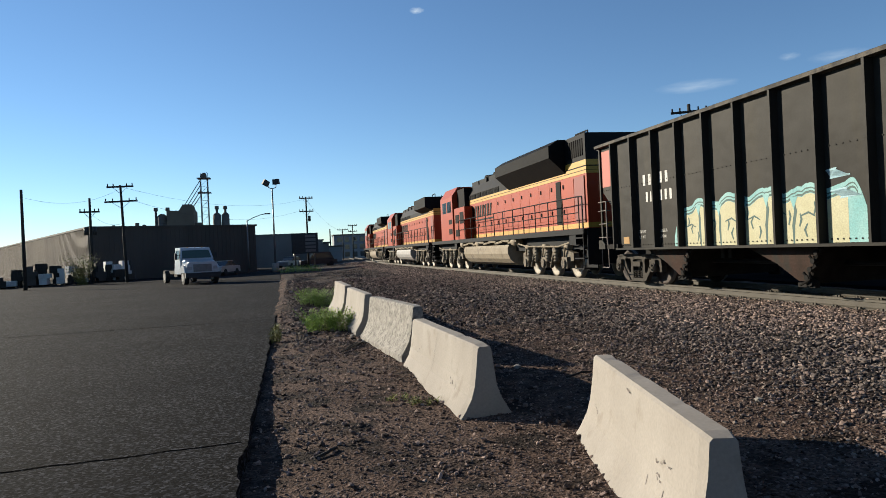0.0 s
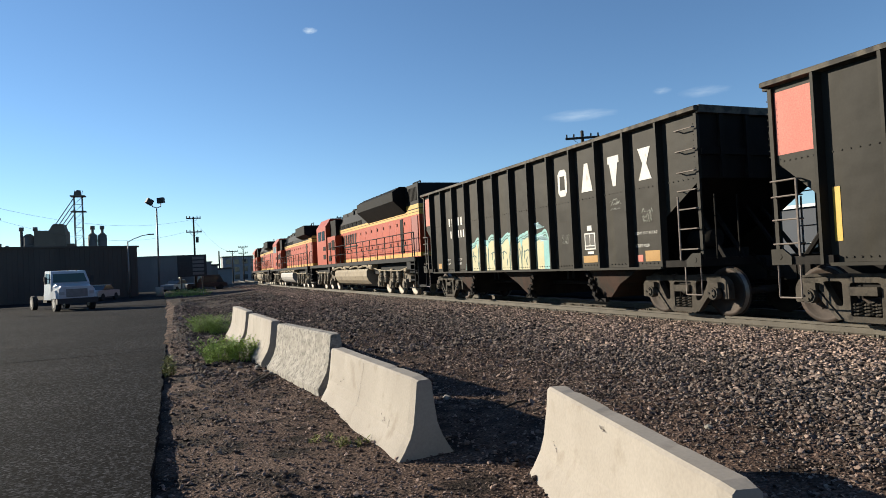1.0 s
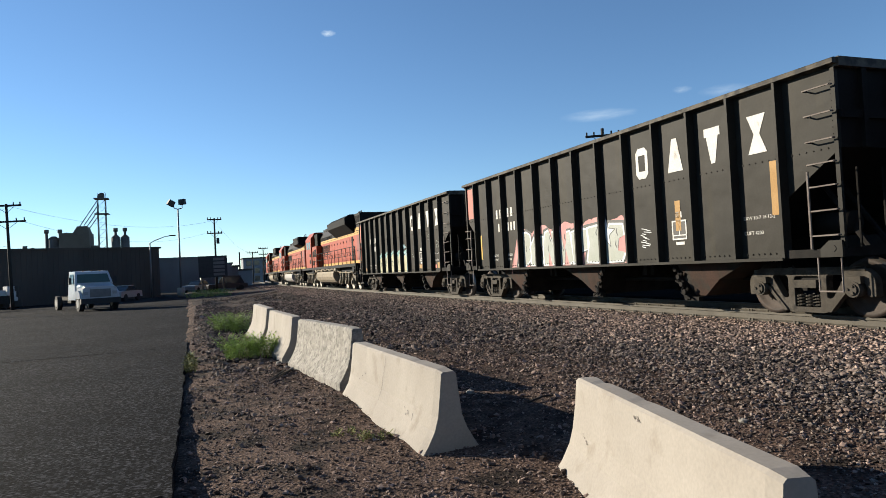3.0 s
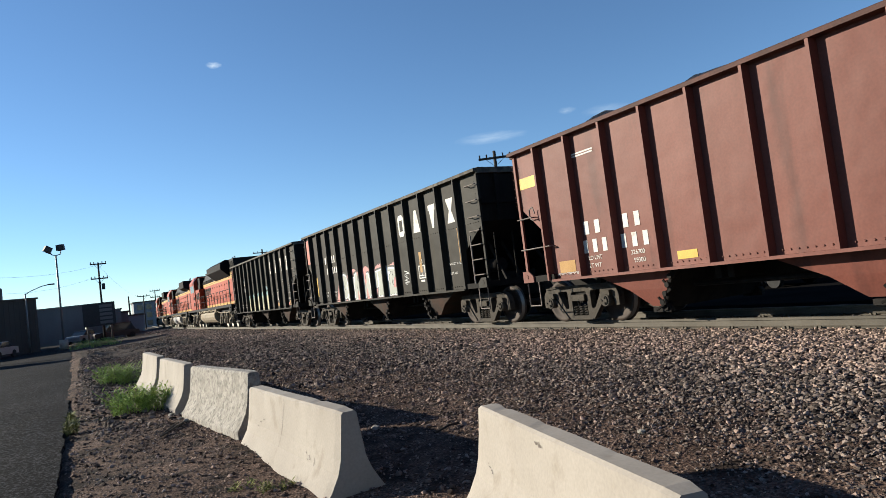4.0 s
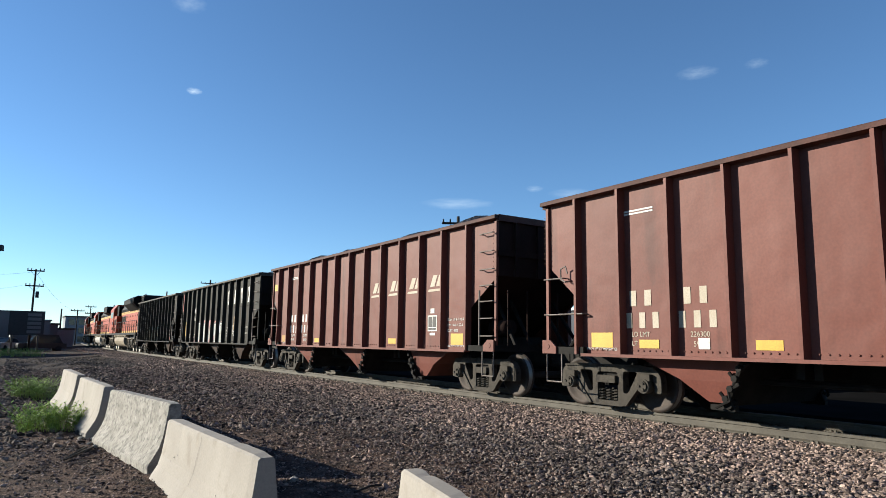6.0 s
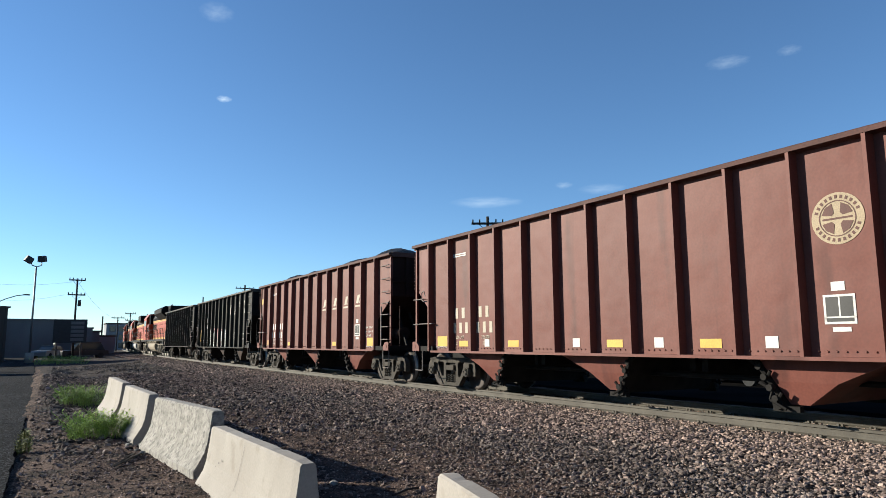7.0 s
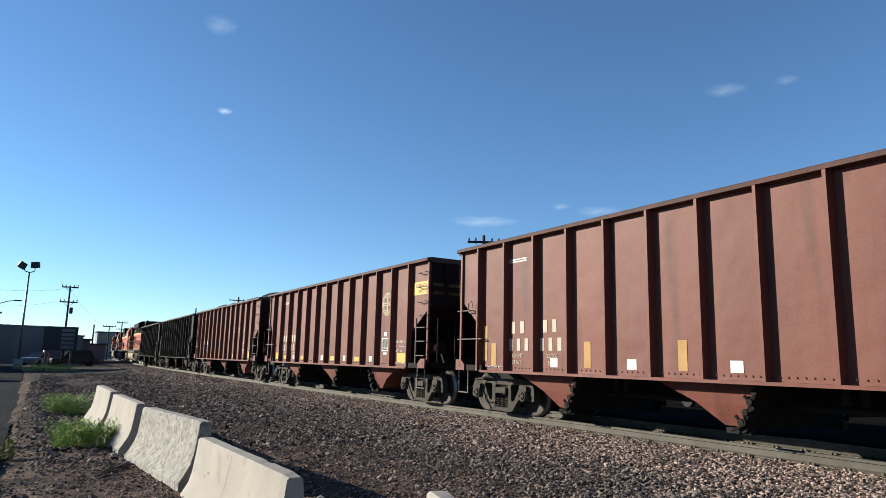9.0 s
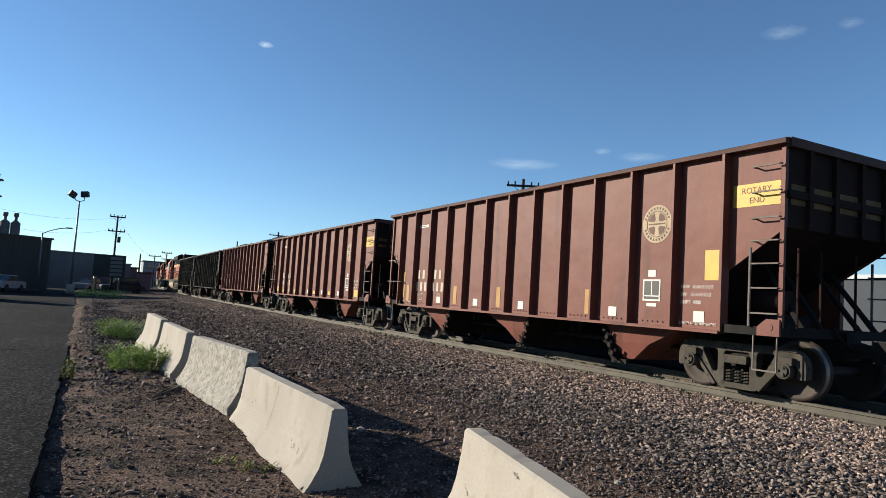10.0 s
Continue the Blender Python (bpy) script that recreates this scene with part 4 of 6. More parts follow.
        box(bm, -0.09, 0.09, *sorted((e * (HB + 0.1), e * (HB + 0.62))), 0.72, 0.92)
        box(bm, -0.16, 0.14, *sorted((e * (HB + 0.52), e * (HB + 0.78))), 0.66, 0.98)
        part("coupler", bm, "dark", car, bevel=0.02)
    # coal heaped along the middle
    bm = bmesh.new()
    nx, ny = 9, 60
    V = [[bm.verts.new((-1.45 + 2.9 * i / (nx - 1), -6.9 + 13.8 * j / (ny - 1),
                        3.72 + (heap + 0.34 * noise.noise((j * 0.16, 1.0, len(group)))) * math.cos((i / (nx - 1) - 0.5) * 3.0) * sm(0, 8, j) * sm(0, 8, ny - 1 - j) + 0.07 * noise.noise((i * 0.9, j * 0.6, 4.0))))
          for i in range(nx)] for j in range(ny)]
    for r0, r1 in zip(V[:-1], V[1:]):
        for i in range(nx - 1):
            bm.faces.new((r0[i], r0[i + 1], r1[i + 1], r1[i]))
    part("coal_load", bm, "coal", car, "heaped black coal")
    for y in (-6.05, 6.05):
        bogie(car, y, BOGIE)
    return car


# ---------------------------------------------------------------- painted marks
X_MARK = -HW - 0.004


def patch(car, name, material, ya, yb, za, zb, label="", x=X_MARK):
    """A flat painted patch on the near side sheet; y runs from the rear end of the body."""
    bm = bmesh.new()
    box(bm, x - 0.003, x, ya - HB, yb - HB, za, zb)
    return part(name, bm, material, car, label)


def shape(car, name, material, polys, label="", x=X_MARK, t=0.003):
    bm = bmesh.new()
    for pts in polys:
        prism(bm, [(p[0] - HB, p[1]) for p in pts], "x", x - t, x)
    return part(name, bm, material, car, label)


def words(car, text, y, z, size, material="white", x=X_MARK - 0.001, name="lettering", label=""):
    """Stencilled words; y is the left edge as read (towards the front of the car)."""
    cu = bpy.data.curves.new(name, "FONT")
    cu.body, cu.size, cu.extrude = text, size, 0.001
    tmp = bpy.data.objects.new(name, cu)
    scene.collection.objects.link(tmp)
    me = bpy.data.meshes.new_from_object(tmp.evaluated_get(bpy.context.evaluated_depsgraph_get()))
    bpy.data.objects.remove(tmp)
    bpy.data.curves.remove(cu)
    me.materials.clear()
    me.materials.append(M[material])
    ob = part(name, me, "", car, label)
    ob.matrix_basis = Matrix.Translation((x, y - HB, z)) @ Matrix(((0, 0, -1, 0), (-1, 0, 0, 0), (0, 1, 0, 0), (0, 0, 0, 1)))
    return ob


def bars(car, y, z, w, h, n, material="white"):
    """A row of plain upright bars where a number is painted."""
    d = w / n
    for i in range(n):
        shape(car, "number_bar", material, [[(y - i * d, z), (y - i * d - d * 0.44, z), (y - i * d - d * 0.44, z + h), (y - i * d, z + h)]])


def panel_mid(i):
    """Middle of the panel behind rib i, from the rear end."""
    return 1.03 + 1.035 * i - 0.5175


def big_mark(car, z):
    """Four heavy white emblem shapes, one on a panel."""
    h, w = 0.66, 0.2
    def P(pts, i):
        c = panel_mid(i)
        return [(c - u * w, z + v * h) for u, v in pts]
    polys = []
    polys += [P([(-1, 0.15), (-1, 0.85), (-0.55, 1), (-0.55, 0)], 4), P([(-0.55, 0.76), (-0.55, 1), (0.55, 1), (0.55, 0.76)], 4), P([(-0.55, 0), (-0.55, 0.24), (0.55, 0.24), (0.55, 0)], 4), P([(0.55, 0), (0.55, 1), (1, 0.85), (1, 0.15)], 4)]
    polys += [P([(-1.1, 0), (-0.35, 1), (0.35, 1), (1.1, 0)], 3)]
    polys += [P([(-1, 0.76), (-1, 1), (1, 1), (1, 0.76)], 2), P([(-0.75, 0.76), (-0.25, 0), (0.25, 0), (0.75, 0.76)], 2)]
    polys += [P([(-1, 1), (1, 1), (0.3, 0.5), (-0.3, 0.5)], 1), P([(-0.3, 0.5), (0.3, 0.5), (1, 0), (-1, 0)], 1)]
    for cut in (polys[:4], polys[4:5], polys[5:7], polys[7:]):
        shape(car, "emblem", "white", cut, "heavy white block emblem")


def panels(y0, y1):
    """The bare stretches between posts from y0 to y1."""
    edges = [0.0] + [1.03 + 1.035 * i for i in range(13)] + [14.33]
    for a, b in zip(edges[:-1], edges[1:]):
        lo, hi = max(a + 0.078, y0), min(b - 0.078, y1)
        if hi - lo > 0.1:
            yield lo, hi


def clip(pts, lo, hi):
    """The outline pts (y, z) cut off at lo and hi."""
    for lim, sg in ((lo, 1), (hi, -1)):
        out = []
        for p, q in zip(pts, pts[1:] + pts[:1]):
            dp, dq = sg * (p[0] - lim), sg * (q[0] - lim)
            if dp >= 0:
                out.append(p)
            if (dp >= 0) != (dq >= 0):
                t = dp / (dp - dq)
                out.append((lim, p[1] + t * (q[1] - p[1])))
        pts = out
        if len(pts) < 3:
            return []
    return pts


GLYPHS = (((0.0, 0.0), (0.3, 0.0), (0.42, 0.42), (0.55, 0.0), (0.95, 0.03), (1.05, 0.5), (0.9, 1.0), (0.68, 0.96), (0.72, 0.55), (0.5, 1.04), (0.22, 0.98), (0.02, 0.5)),
          ((0.0, 0.02), (0.62, -0.02), (0.95, 0.14), (1.0, 0.36), (0.82, 0.5), (0.96, 0.66), (0.9, 0.92), (0.6, 1.02), (0.02, 0.98), (0.14, 0.55)),
          ((0.02, 0.95), (0.22, 0.0), (0.46, 0.02), (0.58, 0.5), (0.72, 0.0), (1.02, 0.06), (0.92, 1.0), (0.7, 0.98), (0.66, 0.7), (0.5, 0.42), (0.36, 1.02)),
          ((0.1, 0.0), (0.9, 0.02), (1.04, 0.24), (0.66, 0.3), (0.72, 0.62), (1.0, 0.7), (0.94, 1.0), (0.3, 1.05), (0.0, 0.72), (0.06, 0.3)),
          ((0.16, 0.0), (0.6, 0.04), (0.64, 0.34), (1.0, 0.4), (0.92, 0.98), (0.66, 1.02), (0.6, 0.66), (0.34, 0.6), (0.28, 1.0), (0.0, 0.95), (0.08, 0.4)))


def lay(car, name, material, pts, a, b, off):
    """One sprayed shape on the panel from a to b."""
    c = clip(pts, a, b)
    if len(c) > 2:
        shape(car, name, material, [c], x=X_MARK + 0.001 - off, t=0.001)


def crest_line(y0, y1, top, n=110):
    """The wavy upper edge of a sprayed cloud, falling off at both ends."""
    out = []
    for i in range(n + 1):
        y = y0 + (y1 - y0) * i / n
        edge = min(i, n - i) / n
        out.append((y, top(y) + 0.05 * abs(math.sin(i * 0.33)) + 0.025 * noise.noise((i * 0.6, 0, 3)) - 0.75 * max(0, 1 - edge / 0.07) ** 1.5))
    return out


def stroke(pts, w):
    """A polyline as one ribbon outline."""
    L, R = [], []
    for k, p in enumerate(pts):
        q0, q1 = Vector(pts[max(0, k - 1)]), Vector(pts[min(len(pts) - 1, k + 1)])
        d = (q1 - q0).normalized()
        ww = w * (0.55 if k in (0, len(pts) - 1) else 1.0)
        L.append((p[0] - d.y * ww, p[1] + d.x * ww))
        R.append((p[0] + d.y * ww, p[1] - d.x * ww))
    return L + R[::-1]


def spray_cloud(car, rng, y0, y1, z0, top):
    """Pale yellow block forms under a turquoise halo with two dark contour lines."""
    crest = crest_line(y0, y1, top)
    def band(hi, lo, i0=5, i1=-5):
        c = crest[i0:i1]
        return [(p[0], max(z0, p[1] - hi)) for p in c] + [(p[0], max(z0, p[1] - lo)) for p in c][::-1]
    count = 6
    w = (y1 - y0 - 1.3) / count
    cuts = [y1 - 0.35 - k * w for k in range(count + 1)]
    for a, b in panels(y0, y1):
        lay(car, "spray_halo", "graf_teal", [(y0, z0)] + crest + [(y1, z0)], a, b, 0.0)
        lay(car, "spray_contour", "graf_dark", band(0.075, 0.1), a, b, 0.0015)
        lay(car, "spray_contour", "graf_dark", band(0.135, 0.175), a, b, 0.0015)
        lay(car, "spray_fill", "graf_cream", band(0.185, 3.0, 9, -8), a, b, 0.0015)
    for k, y in enumerate(cuts):
        h = top(y) - z0
        lean = rng.uniform(-0.1, 0.1)
        for a, b in panels(y0, y1):
            pts = [(y + 0.02, z0), (y + 0.02 + lean * 0.3, z0 + h * 0.35), (y - 0.03 + lean, z0 + h * 0.62), (y + lean + 0.02, z0 + h * 0.9)]
            lay(car, "spray_stroke", "graf_dark", stroke(pts, 0.036), a, b, 0.003)
            lay(car, "spray_notch", "graf_teal", [(y + lean + 0.1, z0 + h * 0.9), (y + lean + 0.01, z0 + h * 0.66), (y + lean - 0.09, z0 + h * 0.9)], a, b, 0.0035)
            if k < count:
                m = y - w * 0.5
                for q in range(3):   # counters and inner joints
                    yy, zz = m + (q - 1) * 0.17 + (0.05 if k % 2 else -0.04), z0 + h * (0.12 + 0.2 * ((q + k) % 3))
                    lay(car, "spray_stroke", "graf_dark", stroke([(yy, zz), (yy + 0.05 * (1 if q % 2 else -1), zz + h * 0.14), (yy - 0.02, zz + h * 0.25)], 0.025), a, b, 0.004)
                lay(car, "spray_stroke", "graf_dark", stroke([(m + 0.2, z0 + h * 0.52), (m, z0 + h * 0.58), (m - 0.15, z0 + h * 0.5)], 0.02), a, b, 0.0042)
    for a, b in panels(y0, y1):   # loose turquoise strokes past the last form
        for q, (dy, z) in enumerate(((1.0, 2.2), (0.8, 1.86))):
            lay(car, "spray_flourish", "graf_sky", stroke([(y0 + dy, z), (y0 + dy - 0.35, z + 0.03), (y0 + dy - 0.2, z - 0.12), (y0 + dy - 0.62, z - 0.1)], 0.02), a, b, 0.005 + 0.0003 * q)


def spray_blocks(car, rng, y0, y1, z0, top):
    """Leaning silver block forms edged white and black on a salmon cloud."""
    crest = crest_line(y0, y1, top)
    count = 7
    w = (y1 - y0 - 0.9) / count
    forms = []
    for k in range(count):
        g = GLYPHS[(k * 2 + 1) % 5]
        yl, h, lean = y1 - 0.5 - k * w, top(y1 - 0.5 - (k + 0.5) * w) - 0.1 - z0, rng.uniform(-0.14, 0.14)
        drop = 0.1 * (k % 2)
        forms.append([(yl - (u * 1.12 + lean * (v - 0.5)) * w, z0 + 0.03 + max(0, v) * (h - drop)) for u, v in g])
    for a, b in panels(y0, y1):
        lay(car, "spray_halo", "graf_pink", [(y0, z0)] + crest + [(y1, z0)], a, b, 0.0)
        for k, pts in enumerate(forms):
            cy, cz = sum(p[0] for p in pts) / len(pts), sum(p[1] for p in pts) / len(pts)
            for j, (f, mt, nm) in enumerate(((1.25, "graf_black", "spray_outline"), (1.05, "graf_white", "spray_edge"), (0.9, "graf_grey", "spray_fill"))):
                lay(car, nm, mt, [(cy + (p[0] - cy) * f, max(z0 + 0.004, cz + (p[1] - cz) * (1 + (f - 1) * 0.7))) for p in pts], a, b, 0.0014 * (j + 1) + 0.0002 * (k % 3))
            for q in range(2):
                yy, zz = cy + rng.uniform(-0.12, 0.12), cz - 0.1 + 0.28 * q
                lay(car, "spray_stroke", "graf_black", stroke([(yy, zz), (yy + 0.05, zz + 0.08), (yy + 0.02, zz + 0.17)], 0.02), a, b, 0.006 + 0.0002 * q)
        star = []
        for i in range(10):
            r, t = (0.34 if i % 2 == 0 else 0.14), math.pi / 2 + math.pi * i / 5 + 0.12
            star.append((y0 + 1.02 + r * math.cos(t), 1.72 + r * math.sin(t)))
        lay(car, "spray_star", "graf_black", [(y0 + 1.02 + (p[0] - y0 - 1.02) * 1.18, 1.72 + (p[1] - 1.72) * 1.18) for p in star], a, b, 0.0066)
        lay(car, "spray_star", "graf_white", star, a, b, 0.007)


def placard(car, y):
    patch(car, "data_ground", "placard_black", y - 0.4, y - 0.02, 1.44, 1.79, x=X_MARK + 0.002)
    shape(car, "data_placard", "white", [[(y, 1.42), (y - 0.42, 1.42), (y - 0.42, 1.45), (y, 1.45)], [(y, 1.78), (y - 0.42, 1.78), (y - 0.42, 1.81), (y, 1.81)],
                                        [(y, 1.45), (y - 0.03, 1.45), (y - 0.03, 1.78), (y, 1.78)], [(y - 0.39, 1.45), (y - 0.42, 1.45), (y - 0.42, 1.78), (y - 0.39, 1.78)],
                                        [(y - 0.2, 1.52), (y - 0.22, 1.52), (y - 0.22, 1.78), (y - 0.2, 1.78)], [(y, 1.5), (y - 0.42, 1.5), (y - 0.42, 1.52), (y, 1.52)]], "framed maintenance table")
    shape(car, "data_label", "white", [[(y - 0.12, 1.86), (y - 0.3, 1.86), (y - 0.3, 1.98), (y - 0.12, 1.98)], [(y - 0.1, 1.32), (y - 0.34, 1.32), (y - 0.34, 1.38), (y - 0.1, 1.38)]])


def small_stencils(car, cuft, exw):
    y = panel_mid(1) + 0.4
    words(car, exw[0], y, 1.66, 0.088)
    words(car, exw[1], y, 1.53, 0.088)
    words(car, cuft, y, 1.4, 0.088)


def reflectors(car, material, at, w=0.3, h=0.14):
    for i in at:
        c = panel_mid(i)
        patch(car, "reflector", material, c - w / 2, c + w / 2, 1.1, 1.1 + h)


def mark_black(car, number, seed):
    rng = random.Random(seed)
    patch(car, "end_panel", "pink", 13.56, 14.24, 2.72, 3.73, "faded red end panel")
    big_mark(car, 2.78)
    bars(car, 12.02, 2.55, 0.52, 0.27, 2)
    bars(car, 11.25, 2.55, 0.5, 0.27, 2)
    bars(car, 11.9, 2.13, 0.4, 0.25, 2)
    bars(car, 11.25, 2.13, 0.62, 0.25, 3)
    words(car, "LD LMT", 12.3, 1.36, 0.1)
    words(car, "LT WT", 12.3, 1.22, 0.1)
    words(car, "226200", 11.3, 1.36, 0.1)
    words(car, "59000", 11.3, 1.22, 0.1)
    placard(car, panel_mid(3) + 0.2)
    small_stencils(car, "CUFT 4200", ("EXW 10-7  H 13-2", ""))
    if number == 0:
        patch(car, "reflector", "amber", panel_mid(3) - 0.28, panel_mid(3) + 0.28, 1.12, 1.28)
        patch(car, "reflector", "amber", panel_mid(1) - 0.42, panel_mid(1) + 0.12, 1.1, 1.32)
        patch(car, "reflector", "amber", panel_mid(12) - 0.1, panel_mid(12) + 0.2, 1.1, 1.28)
        patch(car, "hazard_tag", "pink", panel_mid(1) + 0.2, panel_mid(1) + 0.38, 1.1, 1.24)
        spray_cloud(car, rng, 5.25, 10.7, 1.0, lambda y: 1.99 - 0.02 * (y - 8) ** 2 + 0.3 * (6.3 - y) * (y < 6.3) * 0.5 + 0.07 * math.sin(y * 6))
        for pi, pz in ((1, 1.9), (2, 2.25), (4, 1.6)):
            polys = []
            for row in range(3):
                p = (panel_mid(pi) + 0.2, pz + 0.1 * row)
                for k in range(9):
                    q = (p[0] - rng.uniform(0.02, 0.06), pz + 0.1 * row + rng.uniform(0.0, 0.11) * (1 if k % 2 else 0.2))
                    polys.append([p, q, (q[0] - 0.009, q[1]), (p[0] - 0.009, p[1])])
                    p = q
            shape(car, "scrawl", "graf_grey", polys)
    else:
        patch(car, "reflector", "yellow", 13.2, 13.32, 1.3, 2.1)
        patch(car, "reflector", "amber", 1.18, 1.32, 1.7, 2.6)
        patch(car, "reflector", "amber", 3.55, 3.7, 1.6, 2.2)
        spray_blocks(car, rng, 5.1, 11.1, 1.0, lambda y: 2.02 - 0.5 * max(0, y - 10.2) + 0.07 * math.sin(y * 5))
        polys = []
        for k in range(12):
            y, z, d = panel_mid(4) + rng.uniform(-0.12, 0.12), 1.3 + 0.035 * k, rng.uniform(0.06, 0.14)
            polys.append([(y - d, z), (y + d, z + 0.03), (y + d, z + 0.045), (y - d, z + 0.015)])
        shape(car, "scrawl", "graf_white", polys)


def mark_red(car, number, seed):
    rng = random.Random(seed)
    col = "white" if number == 2 else "cream"
    weights = {2: ("226700", "59300"), 3: ("226300", "59700"), 4: ("227000", "59000")}[number]
    bars(car, 12.28, 1.8, 0.62, 0.26, 2, col)
    bars(car, 11.2, 1.8, 0.58, 0.26, 2, col)
    bars(car, 12.36, 1.43, 0.82, 0.26, 3, col)
    bars(car, 11.3, 1.43, 0.82, 0.26, 3, col)
    words(car, "LD LMT", 12.26, 1.29, 0.115, col)
    words(car, "LT WT", 12.26, 1.14, 0.115, col)
    words(car, weights[0], 11.1, 1.29, 0.115, col)
    words(car, weights[1], 11.05, 1.14, 0.115, col)
    shape(car, "notice_lines", "white", [[(12.4, 3.42 - 0.05 * k), (11.75, 3.42 - 0.05 * k), (11.75, 3.45 - 0.05 * k), (12.4, 3.45 - 0.05 * k)] for k in range(2)])
    placard(car, panel_mid(2) + 0.25)
    small_stencils(car, "CUFT  4000", ("EXW  10-8 H 12-9", "EW   10-6 H 12-3"))
    words(car, "1 INCH HF COMP SHOES", panel_mid(1) + 0.42, 1.05, 0.07)
    words(car, "2 INCH HF COMP SHOES", panel_mid(12) + 0.42, 1.05, 0.07)
    if number == 2:
        patch(car, "end_panel", "yellow", 13.54, 14.24, 3.05, 3.3, "yellow end panel")
        reflectors(car, "yellow", (9, 4), 0.42)
        reflectors(car, "yellow", (1,), 0.5, 0.26)
        reflectors(car, "amber", (12,), 0.5, 0.24)
        for i, c in enumerate((5.55, 4.52, 3.48, 2.45)):
            pts = [(c + 0.4, 2.4), (c - 0.34, 2.4), (c - 0.38, 2.46), (c + 0.36, 2.46)]
            shape(car, "emblem", "cream", [pts, [(c + 0.3, 2.52), (c + 0.1, 2.52), (c - 0.04, 2.8), (c + 0.16, 2.8)], [(c + 0.03, 2.52), (c - 0.26, 2.52), (c - 0.38, 2.8), (c - 0.11, 2.8)]], "slanted cream emblem with underline")
    else:
        if number == 3:
            reflectors(car, "yellow", (11, 9, 6, 4), 0.4)
            reflectors(car, "yellow", (12,), 0.5, 0.26)
            reflectors(car, "yellow", (1,), 0.5, 0.26)
            reflectors(car, "white", (10, 7, 5, 3), 0.2, 0.17)
        else:
            reflectors(car, "white", (10, 8, 6, 3, 1), 0.22, 0.18)
            for c in (12.95, 9.9, 7.7, 4.35):
                patch(car, "reflector", "amber", c - 0.09, c + 0.09, 1.1, 1.6)
            patch(car, "reflector", "yellow", 1.13, 1.45, 1.8, 2.3)
            patch(car, "reflector", "amber", 13.2, 13.36, 1.2, 2.0)
        patch(car, "rotary_panel", "yellow", 0.08, 0.93, 2.96, 3.32, "yellow panel with dark lettering", x=X_MARK)
        # end band: its shade is mixed into the yellow
        for x0, x1 in ((-1.4, -1.06), (-0.94, -0.41), (-0.29, 0.29), (0.41, 0.94), (1.06, 1.44)):
            bm = bmesh.new()
            box(bm, x0, x1, -HB - 0.006, -HB, 2.95, 3.26)
            part("end_band", bm, "band", car, "yellow band across the end, dulled for shade")
        words(car, "ROTARY", 0.78, 3.17, 0.135, "oxide", x=X_MARK - 0.005)
        words(car, "END", 0.64, 3.01, 0.135, "oxide", x=X_MARK - 0.005)
        c, z, N = 2.55, 2.82, 40
        def arc(r0, r1, a, b):
            return [(c + r * math.cos(t), z + r * math.sin(t)) for r, t in ((r0, a), (r0, b), (r1, b), (r1, a))]
        shape(car, "round_emblem", "gold", [[(c + 0.35 * math.cos(2 * math.pi * i / N), z + 0.35 * math.sin(2 * math.pi * i / N)) for i in range(N)]], "round faded gold emblem with a crossed centre")
        dark = []
        for i in range(26):   # unreadable writing round the rim, as short bars
            a = 2 * math.pi * (i + 0.5) / 26
            if i not in (0, 12, 13, 25):
                dark.append(arc(0.315, 0.27, a - 0.06, a + 0.055))
        dark += [arc(0.245, 0.232, 2 * math.pi * i / N, 2 * math.pi * (i + 1) / N) for i in range(N)]
        for i in range(4):
            a = math.pi / 2 * (i + 0.5)
            dark.append([(c + r * math.cos(a + d), z + r * math.sin(a + d)) for r, d in ((0.085, -0.3), (0.215, -0.5), (0.22, 0.0), (0.215, 0.5), (0.085, 0.3))])
        dark.append([(c + 0.2, z - 0.012), (c - 0.2, z - 0.012), (c - 0.2, z + 0.012), (c + 0.2, z + 0.012)])
        shape(car, "emblem_pattern", "emblem_ground", dark, x=X_MARK - 0.004)


